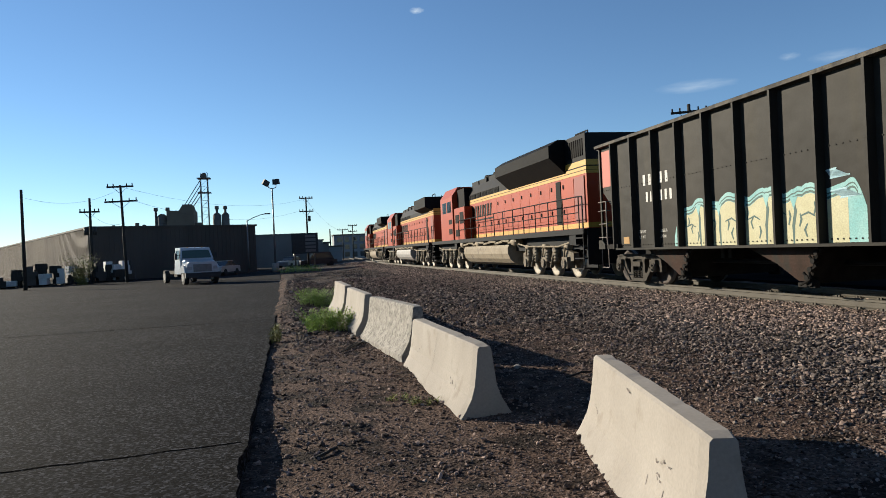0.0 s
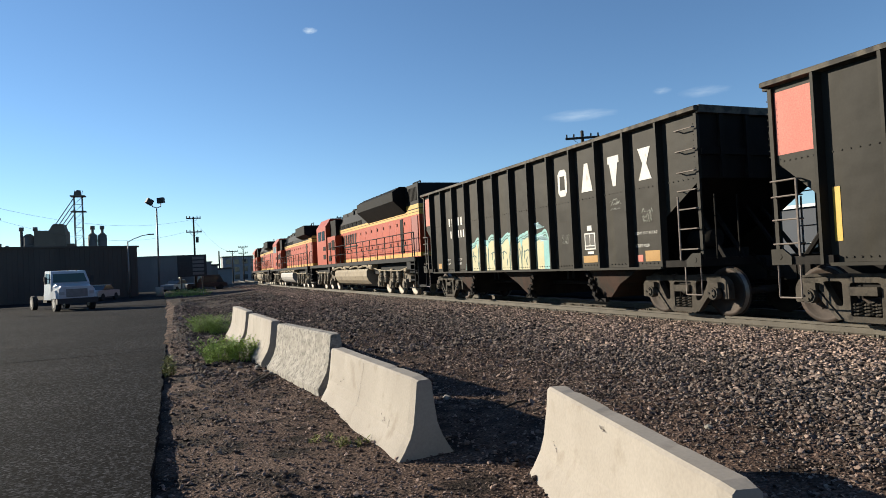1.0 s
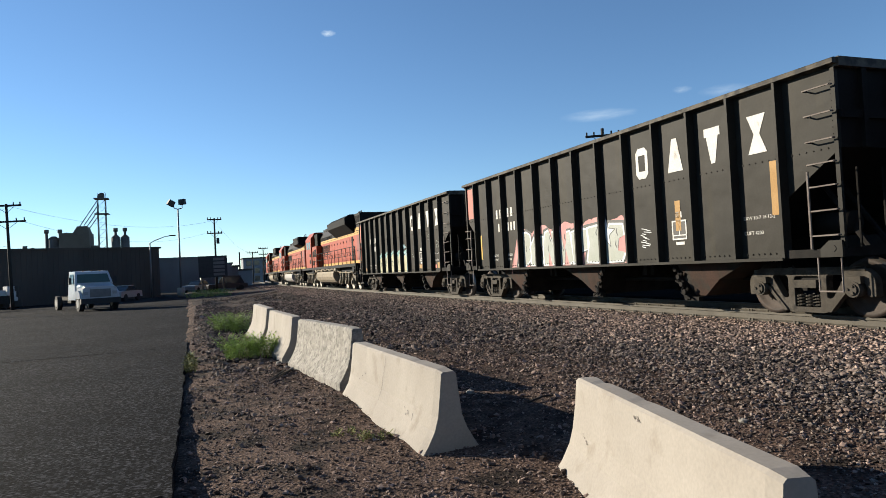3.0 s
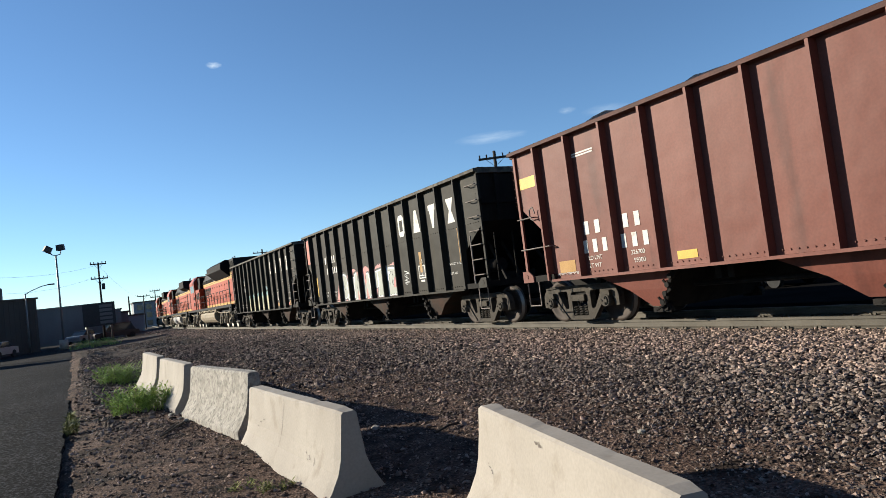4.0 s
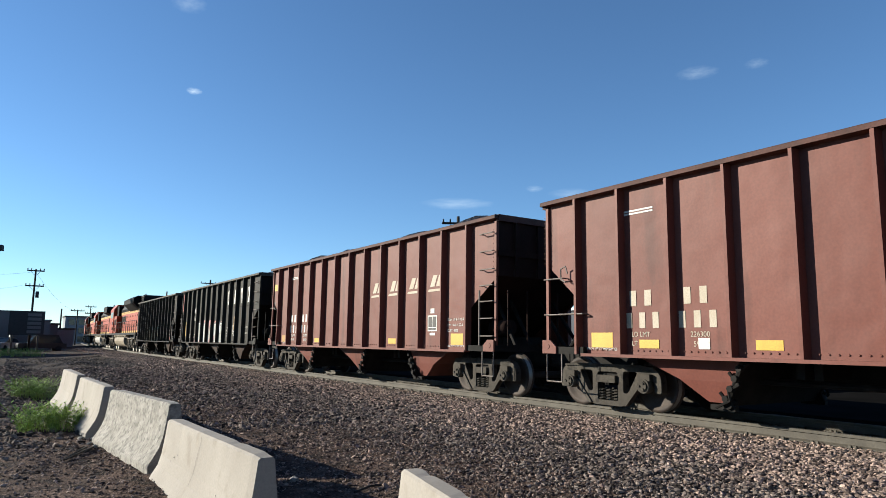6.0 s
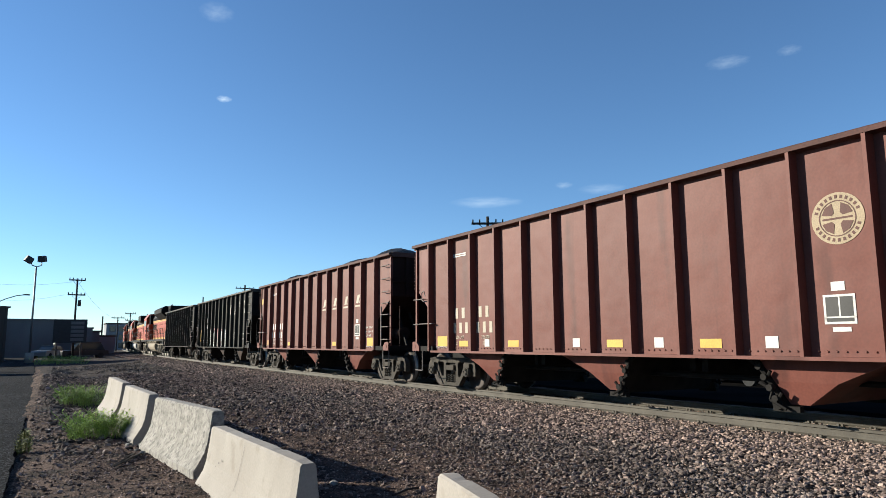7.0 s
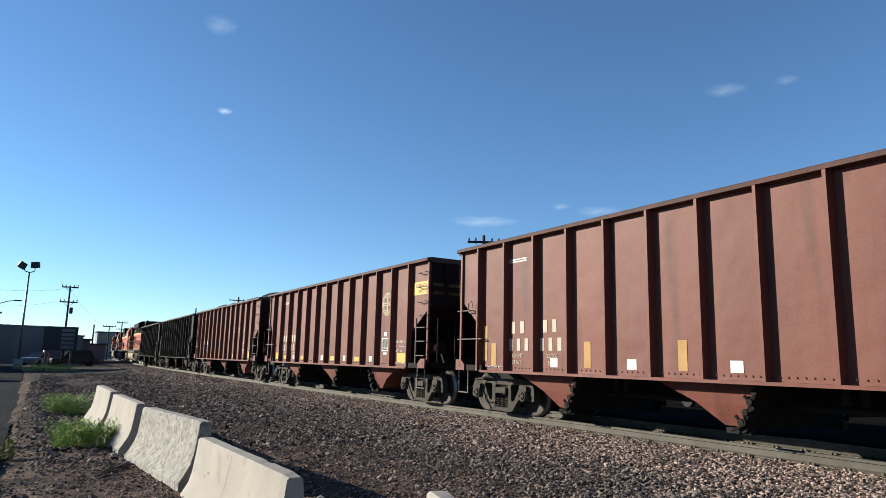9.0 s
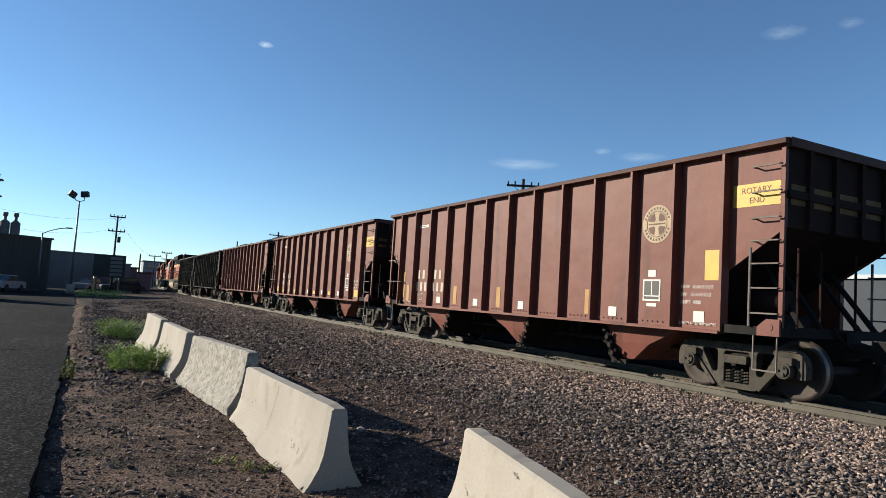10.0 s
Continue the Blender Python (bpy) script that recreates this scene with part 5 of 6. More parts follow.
# ---------------------------------------------------------------- locomotives
def locomotive(tank, label, group, wings):
    lo = thing("diesel_locomotive", label, "locomotive", group)
    H2 = 11.0
    bm = bmesh.new()
    box(bm, -1.5, 1.5, -H2, H2, 1.44, 1.62)
    box(bm, -1.1, 1.1, -H2 + 0.3, H2 - 0.3, 0.95, 1.44)
    part("underframe", bm, "loco_black", lo, bevel=0.02)
    bm = bmesh.new()
    prism(bm, [(-1.4, 1.22), (-1.47, 1.1), (-1.47, 0.86), (-1.38, 0.64), (-1.2, 0.46), (-0.95, 0.35), (0.95, 0.35), (1.2, 0.46), (1.38, 0.64), (1.47, 0.86), (1.47, 1.1), (1.4, 1.22)], "y", -3.6, 3.4)
    part("fuel_tank", bm, tank, lo, "dusty fuel tank", bevel=0.03)
    for k in range(9):
        bm = bmesh.new()
        pipe(bm, [(-1.42, 3.6 - k * 0.9, 1.3 + 0.1 * (k % 2)), (-1.42, 2.6 - k * 0.9, 1.36)], 0.05, 6)
        part("air_pipe", bm, "tank", lo)
    for y in (3.9, 1.0, -4.2):
        bm = bmesh.new()
        rod(bm, (-1.3, y - 0.3, 1.35), (-1.3, y + 0.3, 1.35), 0.17, 10)
        part("air_reservoir", bm, "tank", lo, "dusty air reservoir")
    # long hood: orange below, yellow stripes, black above
    bm = bmesh.new()
    box(bm, -0.95, 0.95, -10.2, 4.6, 1.62, 3.42)
    part("hood", bm, "orange", lo, "orange hood side", bevel=0.03)
    bm = bmesh.new()
    for z0, z1, ya in ((3.4, 3.5, -10.212), (3.52, 3.62, -10.212), (1.66, 1.82, -10.212)):
        box(bm, -0.962, 0.962, ya, 4.6, z0, z1)
    box(bm, -0.964, 0.964, -10.214, -8.62, 3.66, 3.84)
    part("stripe", bm, "loco_yellow", lo, "yellow stripes")
    bm = bmesh.new()
    box(bm, -0.955, 0.955, -10.2, 4.6, 3.42, 3.9)
    prism(bm, [(-0.95, 3.9), (-0.7, 4.35), (0.7, 4.35), (0.95, 3.9)], "y", -10.2, 4.6)
    for y in (-1.5, 0.2, 1.8, 3.2):
        box(bm, -0.6, 0.6, y, y + 1.2, 4.35, 4.6)
    pipe(bm, [(-0.75, -10.0, 4.35), (-0.75, -10.0, 4.8), (-0.75, -9.1, 4.8), (-0.75, -9.1, 4.35)], 0.025, 6)
    part("roof", bm, "loco_black", lo)
    if wings:
        bm = bmesh.new()
        prism(bm, [(-0.95, 3.55), (-1.55, 4.1), (-1.55, 4.5), (-1.2, 4.72), (1.2, 4.72), (1.55, 4.5), (1.55, 4.1), (0.95, 3.55)], "y", -8.6, -2.6)
        part("radiator_wing", bm, "loco_dark", lo, "flared dark radiator housing", bevel=0.03)
        bm = bmesh.new()
        box(bm, -0.95, 0.95, -10.19, -8.6, 3.9, 4.7)
        part("radiator_roof", bm, "loco_black", lo)
    else:
        bm = bmesh.new()
        prism(bm, [(-0.95, 3.7), (-1.5, 3.95), (-1.5, 4.6), (1.5, 4.6), (1.5, 3.95), (0.95, 3.7)], "y", -10.2, -6.2)
        part("radiator_wing", bm, "loco_dark", lo, "flared dark radiator housing", bevel=0.03)
    # doors and louvres on the hood
    for i in range(13):
        y = -9.2 + i * 1.05
        bm = bmesh.new()
        box(bm, -0.962, -0.94, y, y + 1.03, 2.0, 3.32)
        dr = part("hood_door", bm, "orange", lo)
        for z in (2.2, 3.05):
            bm = bmesh.new()
            box(bm, -0.995, -0.975, y + 0.8, y + 0.85, z, z + 0.14)
            part("latch", bm, "loco_dark", dr)
    # flat panels: the shade of recess and doorway is in their dark colours
    for y0, y1, mt, lb in ((-10.05, -9.3, "loco_red", "dark red end door panel, recess shade in its colour"), (-8.15, -7.75, "loco_dark", "narrow dark panel for an open doorway")):
        bm = bmesh.new()
        box(bm, -0.985, -0.94, y0, y1, 1.84, 3.34)
        part("side_door", bm, mt, lo, lb)
    for y0, y1, z0, z1 in ((5.55, 6.3, 2.5, 2.75), (5.55, 6.3, 1.95, 2.25)):
        bm = bmesh.new()
        box(bm, -1.512, -1.49, y0, y1, z0, z1)
        part("vent", bm, "loco_dark", lo)
    for i in range(6):   # louvred screens high on the hood
        y = -1.2 + i * 0.95
        bm = bmesh.new()
        for k in range(6):
            box(bm, -0.985, -0.956, y, y + 0.8, 3.66 + 0.038 * k, 3.68 + 0.038 * k)
        part("louvre", bm, "loco_dark", lo)
    for y in (-10.3, 4.9):   # sand boxes and lockers under the walkway
        bm = bmesh.new()
        box(bm, -1.46, -1.12, y, y + 0.5, 1.12, 1.44)
        part("locker", bm, "loco_black", lo, bevel=0.02)
    # plain slanted emblem on the hood
    bm = bmesh.new()
    for k in range(4):
        y = 3.3 - k * 0.85
        prism(bm, [(y, 2.66), (y - 0.2, 2.66), (y - 0.36, 3.24), (y - 0.16, 3.24)], "x", -0.985, -0.98)
        prism(bm, [(y - 0.42, 2.66), (y - 0.62, 2.66), (y - 0.82, 3.24), (y - 0.62, 3.24)], "x", -0.985, -0.98)
    prism(bm, [(3.4, 2.5), (-0.2, 2.5), (-0.3, 2.57), (3.4, 2.57)], "x", -0.985, -0.98)
    part("emblem", bm, "loco_black", lo, "dark slanted emblem shapes")
    # cab and nose
    bm = bmesh.new()
    prism(bm, [(-1.5, 1.62), (-1.5, 4.0), (-1.15, 4.5), (1.15, 4.5), (1.5, 4.0), (1.5, 1.62)], "y", 5.4, 8.2)
    part("cab", bm, "orange", lo, "orange cab", bevel=0.04)
    bm = bmesh.new()
    prism(bm, [(8.2, 1.62), (10.4, 1.62), (10.4, 3.0), (9.9, 3.3), (8.2, 3.5)], "x", -0.95, 0.95)
    part("nose", bm, "orange", lo, bevel=0.05)
    bm = bmesh.new()
    box(bm, -1.1, 1.1, 4.6, 5.4, 1.62, 4.2)
    box(bm, -1.2, 1.2, 3.9, 5.38, 3.3, 4.3)
    part("equipment_cabinet", bm, "loco_dark", lo)
    bm = bmesh.new()
    box(bm, -1.42, 1.42, 3.2, 5.39, 1.62, 3.3)
    part("side_cabinet", bm, "orange", lo, "orange side cabinet with dark vents", bevel=0.03)
    for y0, y1, z0, z1 in ((3.4, 4.15, 2.45, 3.05), (4.3, 5.1, 2.5, 2.95), (4.3, 5.1, 1.8, 2.15)):
        bm = bmesh.new()
        box(bm, -1.432, -1.42, y0, y1, z0, z1)
        for k in range(5):
            zz = z0 + (z1 - z0) * (k + 0.5) / 5
            box(bm, -1.448, -1.432, y0 + 0.03, y1 - 0.03, zz - 0.012, zz + 0.012)
        part("vent", bm, "loco_dark", lo)
    for y in (-0.6, 0.9, 2.3):   # fans and hatches on the roof
        bm = bmesh.new()
        rod(bm, (0, y, 4.6), (0, y, 4.76), 0.55, 16, 0.48)
        part("roof_fan", bm, "loco_dark", lo)
    for k in range(8):   # dark vent slots beside the radiator
        bm = bmesh.new()
        box(bm, -0.972, -0.948, -10.0 + 0.16 * k, -9.9 + 0.16 * k, 4.0, 4.55)
        part("louvre", bm, "loco_dark", lo)
    for y0, y1 in ((5.7, 6.6), (6.8, 7.7)):
        bm = bmesh.new()
        box(bm, -1.51, 1.51, y0, y1, 3.15, 3.75)
        part("cab_window", bm, "glass", lo)
    # trucks
    for y in (-7.1, 7.1):
        bm = bmesh.new()
        box(bm, -0.9, 0.9, -2.2, 2.2, 0.6, 0.9)
        tk = part("truck", bm, "dark", lo, "three-axle locomotive truck", at=pose(0, y, 0))
        for s in (-1, 1):
            bm = bmesh.new()
            xa, xb = sorted((s * 1.0, s * 1.2))
            prism(bm, [(-2.4, 0.6), (-2.4, 0.85), (-1.6, 1.0), (1.6, 1.0), (2.4, 0.85), (2.4, 0.6), (1.9, 0.55), (1.4, 0.75), (0.5, 0.5), (-0.5, 0.5), (-1.4, 0.75), (-1.9, 0.55)], "x", xa, xb)
            for k in (-1.85, 0, 1.85):
                box(bm, min(s * 1.0, s * 1.3), max(s * 1.0, s * 1.3), k - 0.22, k + 0.22, 0.34, 0.72)
                rod(bm, (s * 1.2, k, 0.5), (s * 1.36, k, 0.5), 0.15, 10)
            for k in (-0.95, 0.95):
                rod(bm, (s * 1.15, k - 0.25, 0.95), (s * 1.4, k - 0.25, 0.95), 0.13, 10)
                rod(bm, (s * 1.28, k + 0.3, 0.35), (s * 1.22, k, 1.1), 0.06, 8)
            part("side_frame", bm, "truck_dust", tk, "dusty tan side frame", bevel=0.02)
            for k in (-1.3, -0.55, 0.55, 1.3):
                bm = bmesh.new()
                rod(bm, (s * 1.32, k, 0.55), (s * 1.32, k, 0.98), 0.1, 10)
                for q in range(4):
                    rod(bm, (s * 1.32, k, 0.58 + 0.1 * q), (s * 1.32, k, 0.62 + 0.1 * q), 0.125, 10)
                part("coil_spring", bm, "truck_dust", tk)
            for k in (-1.85, 0.1, 1.85):
                bm = bmesh.new()
                rod(bm, (s * 1.3, k - 0.55, 1.06), (s * 1.3, k - 0.12, 1.12), 0.1, 10, 0.07)
                rod(bm, (s * 1.3, k - 0.12, 1.1), (s * 1.24, k + 0.2, 0.62), 0.035, 6)
                part("brake_cylinder", bm, "tank", tk)
            bm = bmesh.new()
            pipe(bm, [(s * 1.36, -2.5, 1.2), (s * 1.38, -1.6, 1.08), (s * 1.38, 1.5, 1.12), (s * 1.36, 2.5, 1.24)], 0.03, 6)
            part("air_pipe", bm, "tank", tk)
        for k in (-1.85, 0, 1.85):
            part("wheelset", LOCO_WHEEL, "", tk, "bright steel wheels", at=pose(0, k, 0.52))
    # walkway rails and steps
    for s in (-1, 1):
        bm = bmesh.new()
        pts = [(s * 1.46, -10.6 + 1.25 * i, 1.62) for i in range(13)]
        for p in pts:
            rod(bm, p, (p[0], p[1], 2.62), 0.02, 6)
        rod(bm, (pts[0][0], pts[0][1], 2.62), (pts[-1][0], pts[-1][1], 2.62), 0.02, 6)
        rod(bm, (pts[0][0], pts[0][1], 2.12), (pts[-1][0], pts[-1][1], 2.12), 0.016, 6)
        part("handrail", bm, "loco_black", lo)
        for e in (-1, 1):
            bm = bmesh.new()
            for k in range(4):
                box(bm, *sorted((s * 1.05, s * 1.5)), *sorted((e * (H2 - 0.1), e * (H2 - 0.75))), 0.35 + 0.32 * k, 0.39 + 0.32 * k)
            box(bm, *sorted((s * 1.02, s * 1.06)), *sorted((e * (H2 - 0.05), e * (H2 - 0.8))), 0.3, 1.5)
            pipe(bm, [(s * 1.5, e * (H2 - 0.05), 0.4), (s * 1.5, e * (H2 - 0.05), 2.6), (s * 1.46, e * (H2 - 0.6), 2.62)], 0.022, 6)
            part("steps", bm, "loco_black", lo)
    for e in (-1, 1):
        bm = bmesh.new()
        box(bm, -0.1, 0.1, *sorted((e * H2, e * (H2 + 0.5))), 0.74, 0.94)
        box(bm, -1.4, 1.4, *sorted((e * H2, e * (H2 + 0.06))), 0.5, 1.62)
        box(bm, -0.16, 0.16, *sorted((e * (H2 + 0.4), e * (H2 + 0.6))), 0.68, 1.0)
        part("pilot", bm, "loco_black", lo)
    return lo


BOGIE = bogie_meshes()
LOCO_WHEEL = wheelset_mesh(0.52, plate="loco_wheel")


def build_train():
    train = []
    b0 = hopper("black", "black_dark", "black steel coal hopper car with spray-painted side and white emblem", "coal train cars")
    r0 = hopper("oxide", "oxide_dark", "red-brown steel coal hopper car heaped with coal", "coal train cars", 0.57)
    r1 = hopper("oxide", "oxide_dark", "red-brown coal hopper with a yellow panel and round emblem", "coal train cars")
    b1, r2 = copy_thing(b0, Matrix()), copy_thing(r1, Matrix())
    tagged(b1, "black steel coal hopper car with silver and salmon graffiti")
    tagged(r1, "red-brown coal hopper with a yellow panel and round emblem")
    tagged(r2, "red-brown dented coal hopper with yellow panel and round emblem")
    mark_black(b0, 0, 1)
    mark_black(b1, 1, 2)
    mark_red(r0, 2, 3)
    mark_red(r1, 3, 4)
    mark_red(r2, 4, 5)
    train += [(c, -i * 15.92 + HB, 6.05) for i, c in enumerate((b0, b1, r0, r1, r2))]
    s = HB * 2 + 0.75 + 11.5
    for i, (tank, wings) in enumerate((("tank", True), ("tank_grey", False), ("tank", False))):
        lo = locomotive(tank, "orange and black diesel road locomotive with yellow stripes", "locomotives", wings)
        train.append((lo, s + i * 22.9, 7.1))
    return train

# ---- place ----
def barrier(a, b, z, material, label):
    """A jersey barrier whose top's lit edge runs from a to b; z is its foot."""
    a, b = Vector((*a, z)), Vector((*b, z))
    d = b - a
    n = d.normalized()
    r = Vector((n.y, -n.x, 0))
    L = d.length
    prof = [(-0.3, -0.06), (-0.3, 0.07), (-0.245, 0.15), (-0.17, 0.28), (-0.135, 0.4), (-0.105, 0.6), (-0.085, 0.79), (-0.065, 0.81),
            (0.065, 0.81), (0.085, 0.79), (0.105, 0.6), (0.135, 0.4), (0.17, 0.28), (0.245, 0.15), (0.3, 0.07), (0.3, -0.06)]
    bm = bmesh.new()
    rings = []
    N = 26
    for i in range(N + 1):
        u = i / N
        u = 0.012 / L + u * (1 - 0.024 / L)
        ring = []
        for j, (p, h) in enumerate(prof):
            w = noise.noise((a.x * 7 + u * L * 2.2, p * 5, h * 4))
            k = noise.noise((a.y * 3 + u * L * 7, p * 9 + 4, h * 9))
            end = min(u, 1 - u) * L
            chip = -0.022 * max(0, k - 0.25) * (1.0 if h > 0.7 or end < 0.2 else 0.3) - (0.012 if end < 0.03 else 0)
            q = p + (0.004 * w + chip) * (1 if p > 0 else -1)
            ring.append(Vector((0.085, 0, 0)).x * r + n * (u * L) + r * q + Vector((0, 0, h + 0.003 * w + chip * (h > 0.7))))
        rings.append(ring)
    loft(bm, rings, cap=False)
    for ring in (rings[0], rings[-1]):
        for j in range(7):
            quad(bm, [ring[j], ring[j + 1], ring[14 - j], ring[15 - j]])
    ob = part("concrete_barrier", bm, material)
    ob.matrix_basis = Matrix.Translation(a)
    return tagged(ob, label, "barrier", "row of concrete barriers")


BARRIERS_MARKED = []


def build_barriers():
    near, mid = ((1.72, 2.35), (2.32, 4.99)), ((1.47, 5.87), (1.353, 9.04))
    first = barrier(*near, -0.635, "concrete", "cream-white concrete jersey barrier with chipped scuffed face")
    second = barrier(*mid, -0.62, "concrete", "cream-white concrete jersey barrier with a vertical stain")
    BARRIERS_MARKED.append((first, *near, (("slot", 0.55, 0.2, 0.0, 0.14), ("slot", 0.85, 0.2, 0.0, 0.14), ("chips", 0.5, 0.5, 0.3, -0.06), ("chips", 0.55, 0.42, 0.12, -0.06),
                                           ("chips", 1.3, 0.72, 0.2, 0.02), ("chips", 2.3, 0.35, 0.1, 0.1))))
    BARRIERS_MARKED.append((second, *mid, (("crack", 1.62, 0.78, 0.1, -0.5), ("chips", 0.7, 0.3, 0.3, 0.1), ("chips", 2.4, 0.5, 0.25, -0.1), ("slot", 0.6, 0.2, 0, 0.14))))
    barrier((1.42, 9.33), (1.073, 12.17), -0.467, "concrete_rough", "grey spalled concrete jersey barrier")
    barrier((1.02, 12.55), (0.9, 15.53), -0.44, "concrete", "pale concrete jersey barrier standing behind weeds")
    barrier((0.88, 15.85), (0.81, 18.86), -0.41, "concrete", "pale concrete jersey barrier at the end of the row")


def face_mark(ob, a, b, name, pts, w, material, label):
    """A chipped line on the lit face; pts are (metres from the near end, height)."""
    n = (Vector(b) - Vector(a)).normalized()
    r = Vector((n.y, -n.x, 0))
    bm = bmesh.new()
    def at(u, h):
        p = -0.135 + (h - 0.4) * 0.128 if h > 0.4 else -0.17 + (h - 0.28) * 0.29
        q = Vector((n.x * u, n.y * u, h)) + r * (0.085 + p - 0.003)
        return q
    for (u0, h0), (u1, h1) in zip(pts[:-1], pts[1:]):
        d = Vector((u1 - u0, h1 - h0)).normalized()
        s = Vector((-d.y, d.x)) * w
        quad(bm, [at(u0 - s.x, h0 - s.y), at(u1 - s.x, h1 - s.y), at(u1 + s.x, h1 + s.y), at(u0 + s.x, h0 + s.y)])
    return part(name, bm, material, ob, label)


def build_scuffs():
    rng = random.Random(31)
    for ob, a, b, marks in BARRIERS_MARKED:
        a, b = (*a, 0), (*b, 0)
        for kind, u, h, du, dh in marks:
            if kind == "slot":
                face_mark(ob, a, b, "slot", [(u, h), (u + du, h + dh)], 0.004, "grab", "narrow cast slot")
            elif kind == "crack":
                pts = [(u + du * k / 12 + rng.uniform(-0.02, 0.02), h + dh * k / 12) for k in range(13)]
                face_mark(ob, a, b, "crack", pts, 0.003, "grab", "thin dark crack")
            else:
                for k in range(4):
                    v = rng.random()
                    x, z = u + du * v + rng.uniform(-0.02, 0.02), h + dh * v + rng.uniform(-0.015, 0.015)
                    e = rng.uniform(0.012, 0.035)
                    face_mark(ob, a, b, "chip", [(x, z), (x + e, z + rng.uniform(-0.02, 0.02)), (x + e * 1.6, z + rng.uniform(-0.01, 0.02))], rng.uniform(0.002, 0.007), "grab", "brown chipped spot")


def weed(x, y, h, n, seed, material="leaf", label="tufted green weed growing in dirt", spread=0.5, leaf=1.0):
    rng = random.Random(seed)
    w = thing("weed", label, "weed", at=pose(x, y, gz(x, y)))
    bm = bmesh.new()
    lv = bmesh.new()
    for i in range(n):
        a, lean = rng.uniform(0, 6.28), rng.uniform(0.1, 1.0) * spread
        bx, by = rng.uniform(-1, 1) * spread * 0.5, rng.uniform(-1, 1) * spread * 0.5
        hh = h * rng.uniform(0.5, 1.0)
        pts = [Vector((bx + lean * math.cos(a) * u * u * hh * 1.4, by + lean * math.sin(a) * u * u * hh * 1.4, hh * u - 0.02)) for u in (0, 0.4, 0.75, 1.0)]
        pipe(bm, pts, 0.004, 3)
        for k in range(9):
            u = 0.15 + 0.85 * k / 8
            p = pts[0].lerp(pts[3], u) + Vector((0, 0, 0.05 * hh * math.sin(u * 3.1)))
            b = rng.uniform(0, 6.28)
            L, wd = rng.uniform(0.05, 0.12) * leaf, rng.uniform(0.008, 0.018) * leaf
            d = Vector((math.cos(b), math.sin(b), rng.uniform(0.1, 0.8))).normalized()
            s = d.cross(Vector((0, 0, 1))).normalized() * wd
            quad(lv, [p, p + d * L * 0.5 + s, p + d * L, p + d * L * 0.5 - s])
    tagged(part("stem", bm, material, w), kind="stuff")
    tagged(part("leaves", lv, material, w), kind="stuff")
    return w


def utility_pole(x, y, top, arms, lean=0.0, r=0.15, label="dark creosoted wooden utility pole with crossarms", face=0.0, cans=0):
    z = gz(x, y)
    p = thing("utility_pole", label, "utility pole", "utility poles", at=pose(x, y, z, 0, lean, face))
    bm = bmesh.new()
    rod(bm, (0, 0, -0.3), (0, 0, top - z), r, 10, r * 0.65)
    part("pole", bm, "pole_wood", p)
    for h, w in arms:
        bm = bmesh.new()
        zz = top - z - h
        box(bm, -w / 2, w / 2, -0.2, -0.08, zz - 0.07, zz + 0.07)
        pipe(bm, [(-w * 0.3, -0.14, zz), (0, -0.1, zz - 0.6), (w * 0.3, -0.14, zz)], 0.02, 4)
        for k in (-0.46, -0.25, 0.25, 0.46):
            rod(bm, (w * k, -0.14, zz + 0.05), (w * k, -0.14, zz + 0.28), 0.05, 6)
        part("crossarm", bm, "pole_wood", p)
    for k in range(cans):
        bm = bmesh.new()
        sx = -1 if k % 2 else 1
        rod(bm, (sx * 0.34, -0.1, top - z - 3.2), (sx * 0.34, -0.1, top - z - 2.5), 0.18, 10)
        part("transformer", bm, "lamp_head", p)
    return p


def wire(a, b, sag):
    cu = bpy.data.curves.new("wire", "CURVE")
    cu.dimensions, cu.bevel_depth, cu.bevel_resolution = "3D", 0.009, 1
    sp = cu.splines.new("POLY")
    sp.points.add(16)
    for i in range(17):
        u = i / 16
        p = Vector(a).lerp(Vector(b), u)
        sp.points[i].co = (p.x, p.y, p.z - sag * 4 * u * (1 - u), 1)
    cu.materials.append(M["lamp_head"])
    tagged(new("overhead_wire", cu), "thin dark overhead wire between poles", "wire", "overhead wires")


def ribbed_block(name, label, material, x, y, yaw, w, d, h, rib, cat="building", roof="wall_grey", side=None):
    """A flat-roofed shed; its front runs w along local x, its body d behind it."""
    z = gz(x, y) - 0.1
    b = thing(name, label, cat, at=pose(x, y, z, 0, 0, yaw))
    bm = bmesh.new()
    box(bm, 0, w, 0, d, 0, h)
    part("wall", bm, material, b)
    for s_i in range(2):
        bm = bmesh.new()
        L = w if s_i == 0 else d
        k = 0.0
        while k < L - rib * 0.4:
            if s_i == 0:
                box(bm, k, k + rib * 0.4, -0.035, 0, 0, h)
            else:
                box(bm, -0.09, 0, k, k + rib * 0.4, 0, h)
            k += rib
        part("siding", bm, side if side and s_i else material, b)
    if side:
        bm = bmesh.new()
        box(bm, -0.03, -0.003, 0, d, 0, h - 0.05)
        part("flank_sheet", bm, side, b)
    bm = bmesh.new()
    box(bm, -0.15, w + 0.15, -0.15, d + 0.15, h, h + 0.18)
    part("roof", bm, roof, b)
    return b


def wheel(parent, x, y, z, r, w):
    bm = bmesh.new()
    rod(bm, (-w / 2, 0, 0), (w / 2, 0, 0), r, 18)
    t = part("wheel", bm, "rubber", parent, at=pose(x, y, z))
    bm = bmesh.new()
    rod(bm, (-w / 2 - 0.01, 0, 0), (w / 2 + 0.01, 0, 0), r * 0.55, 12)
    part("rim", bm, "pole_metal", t)


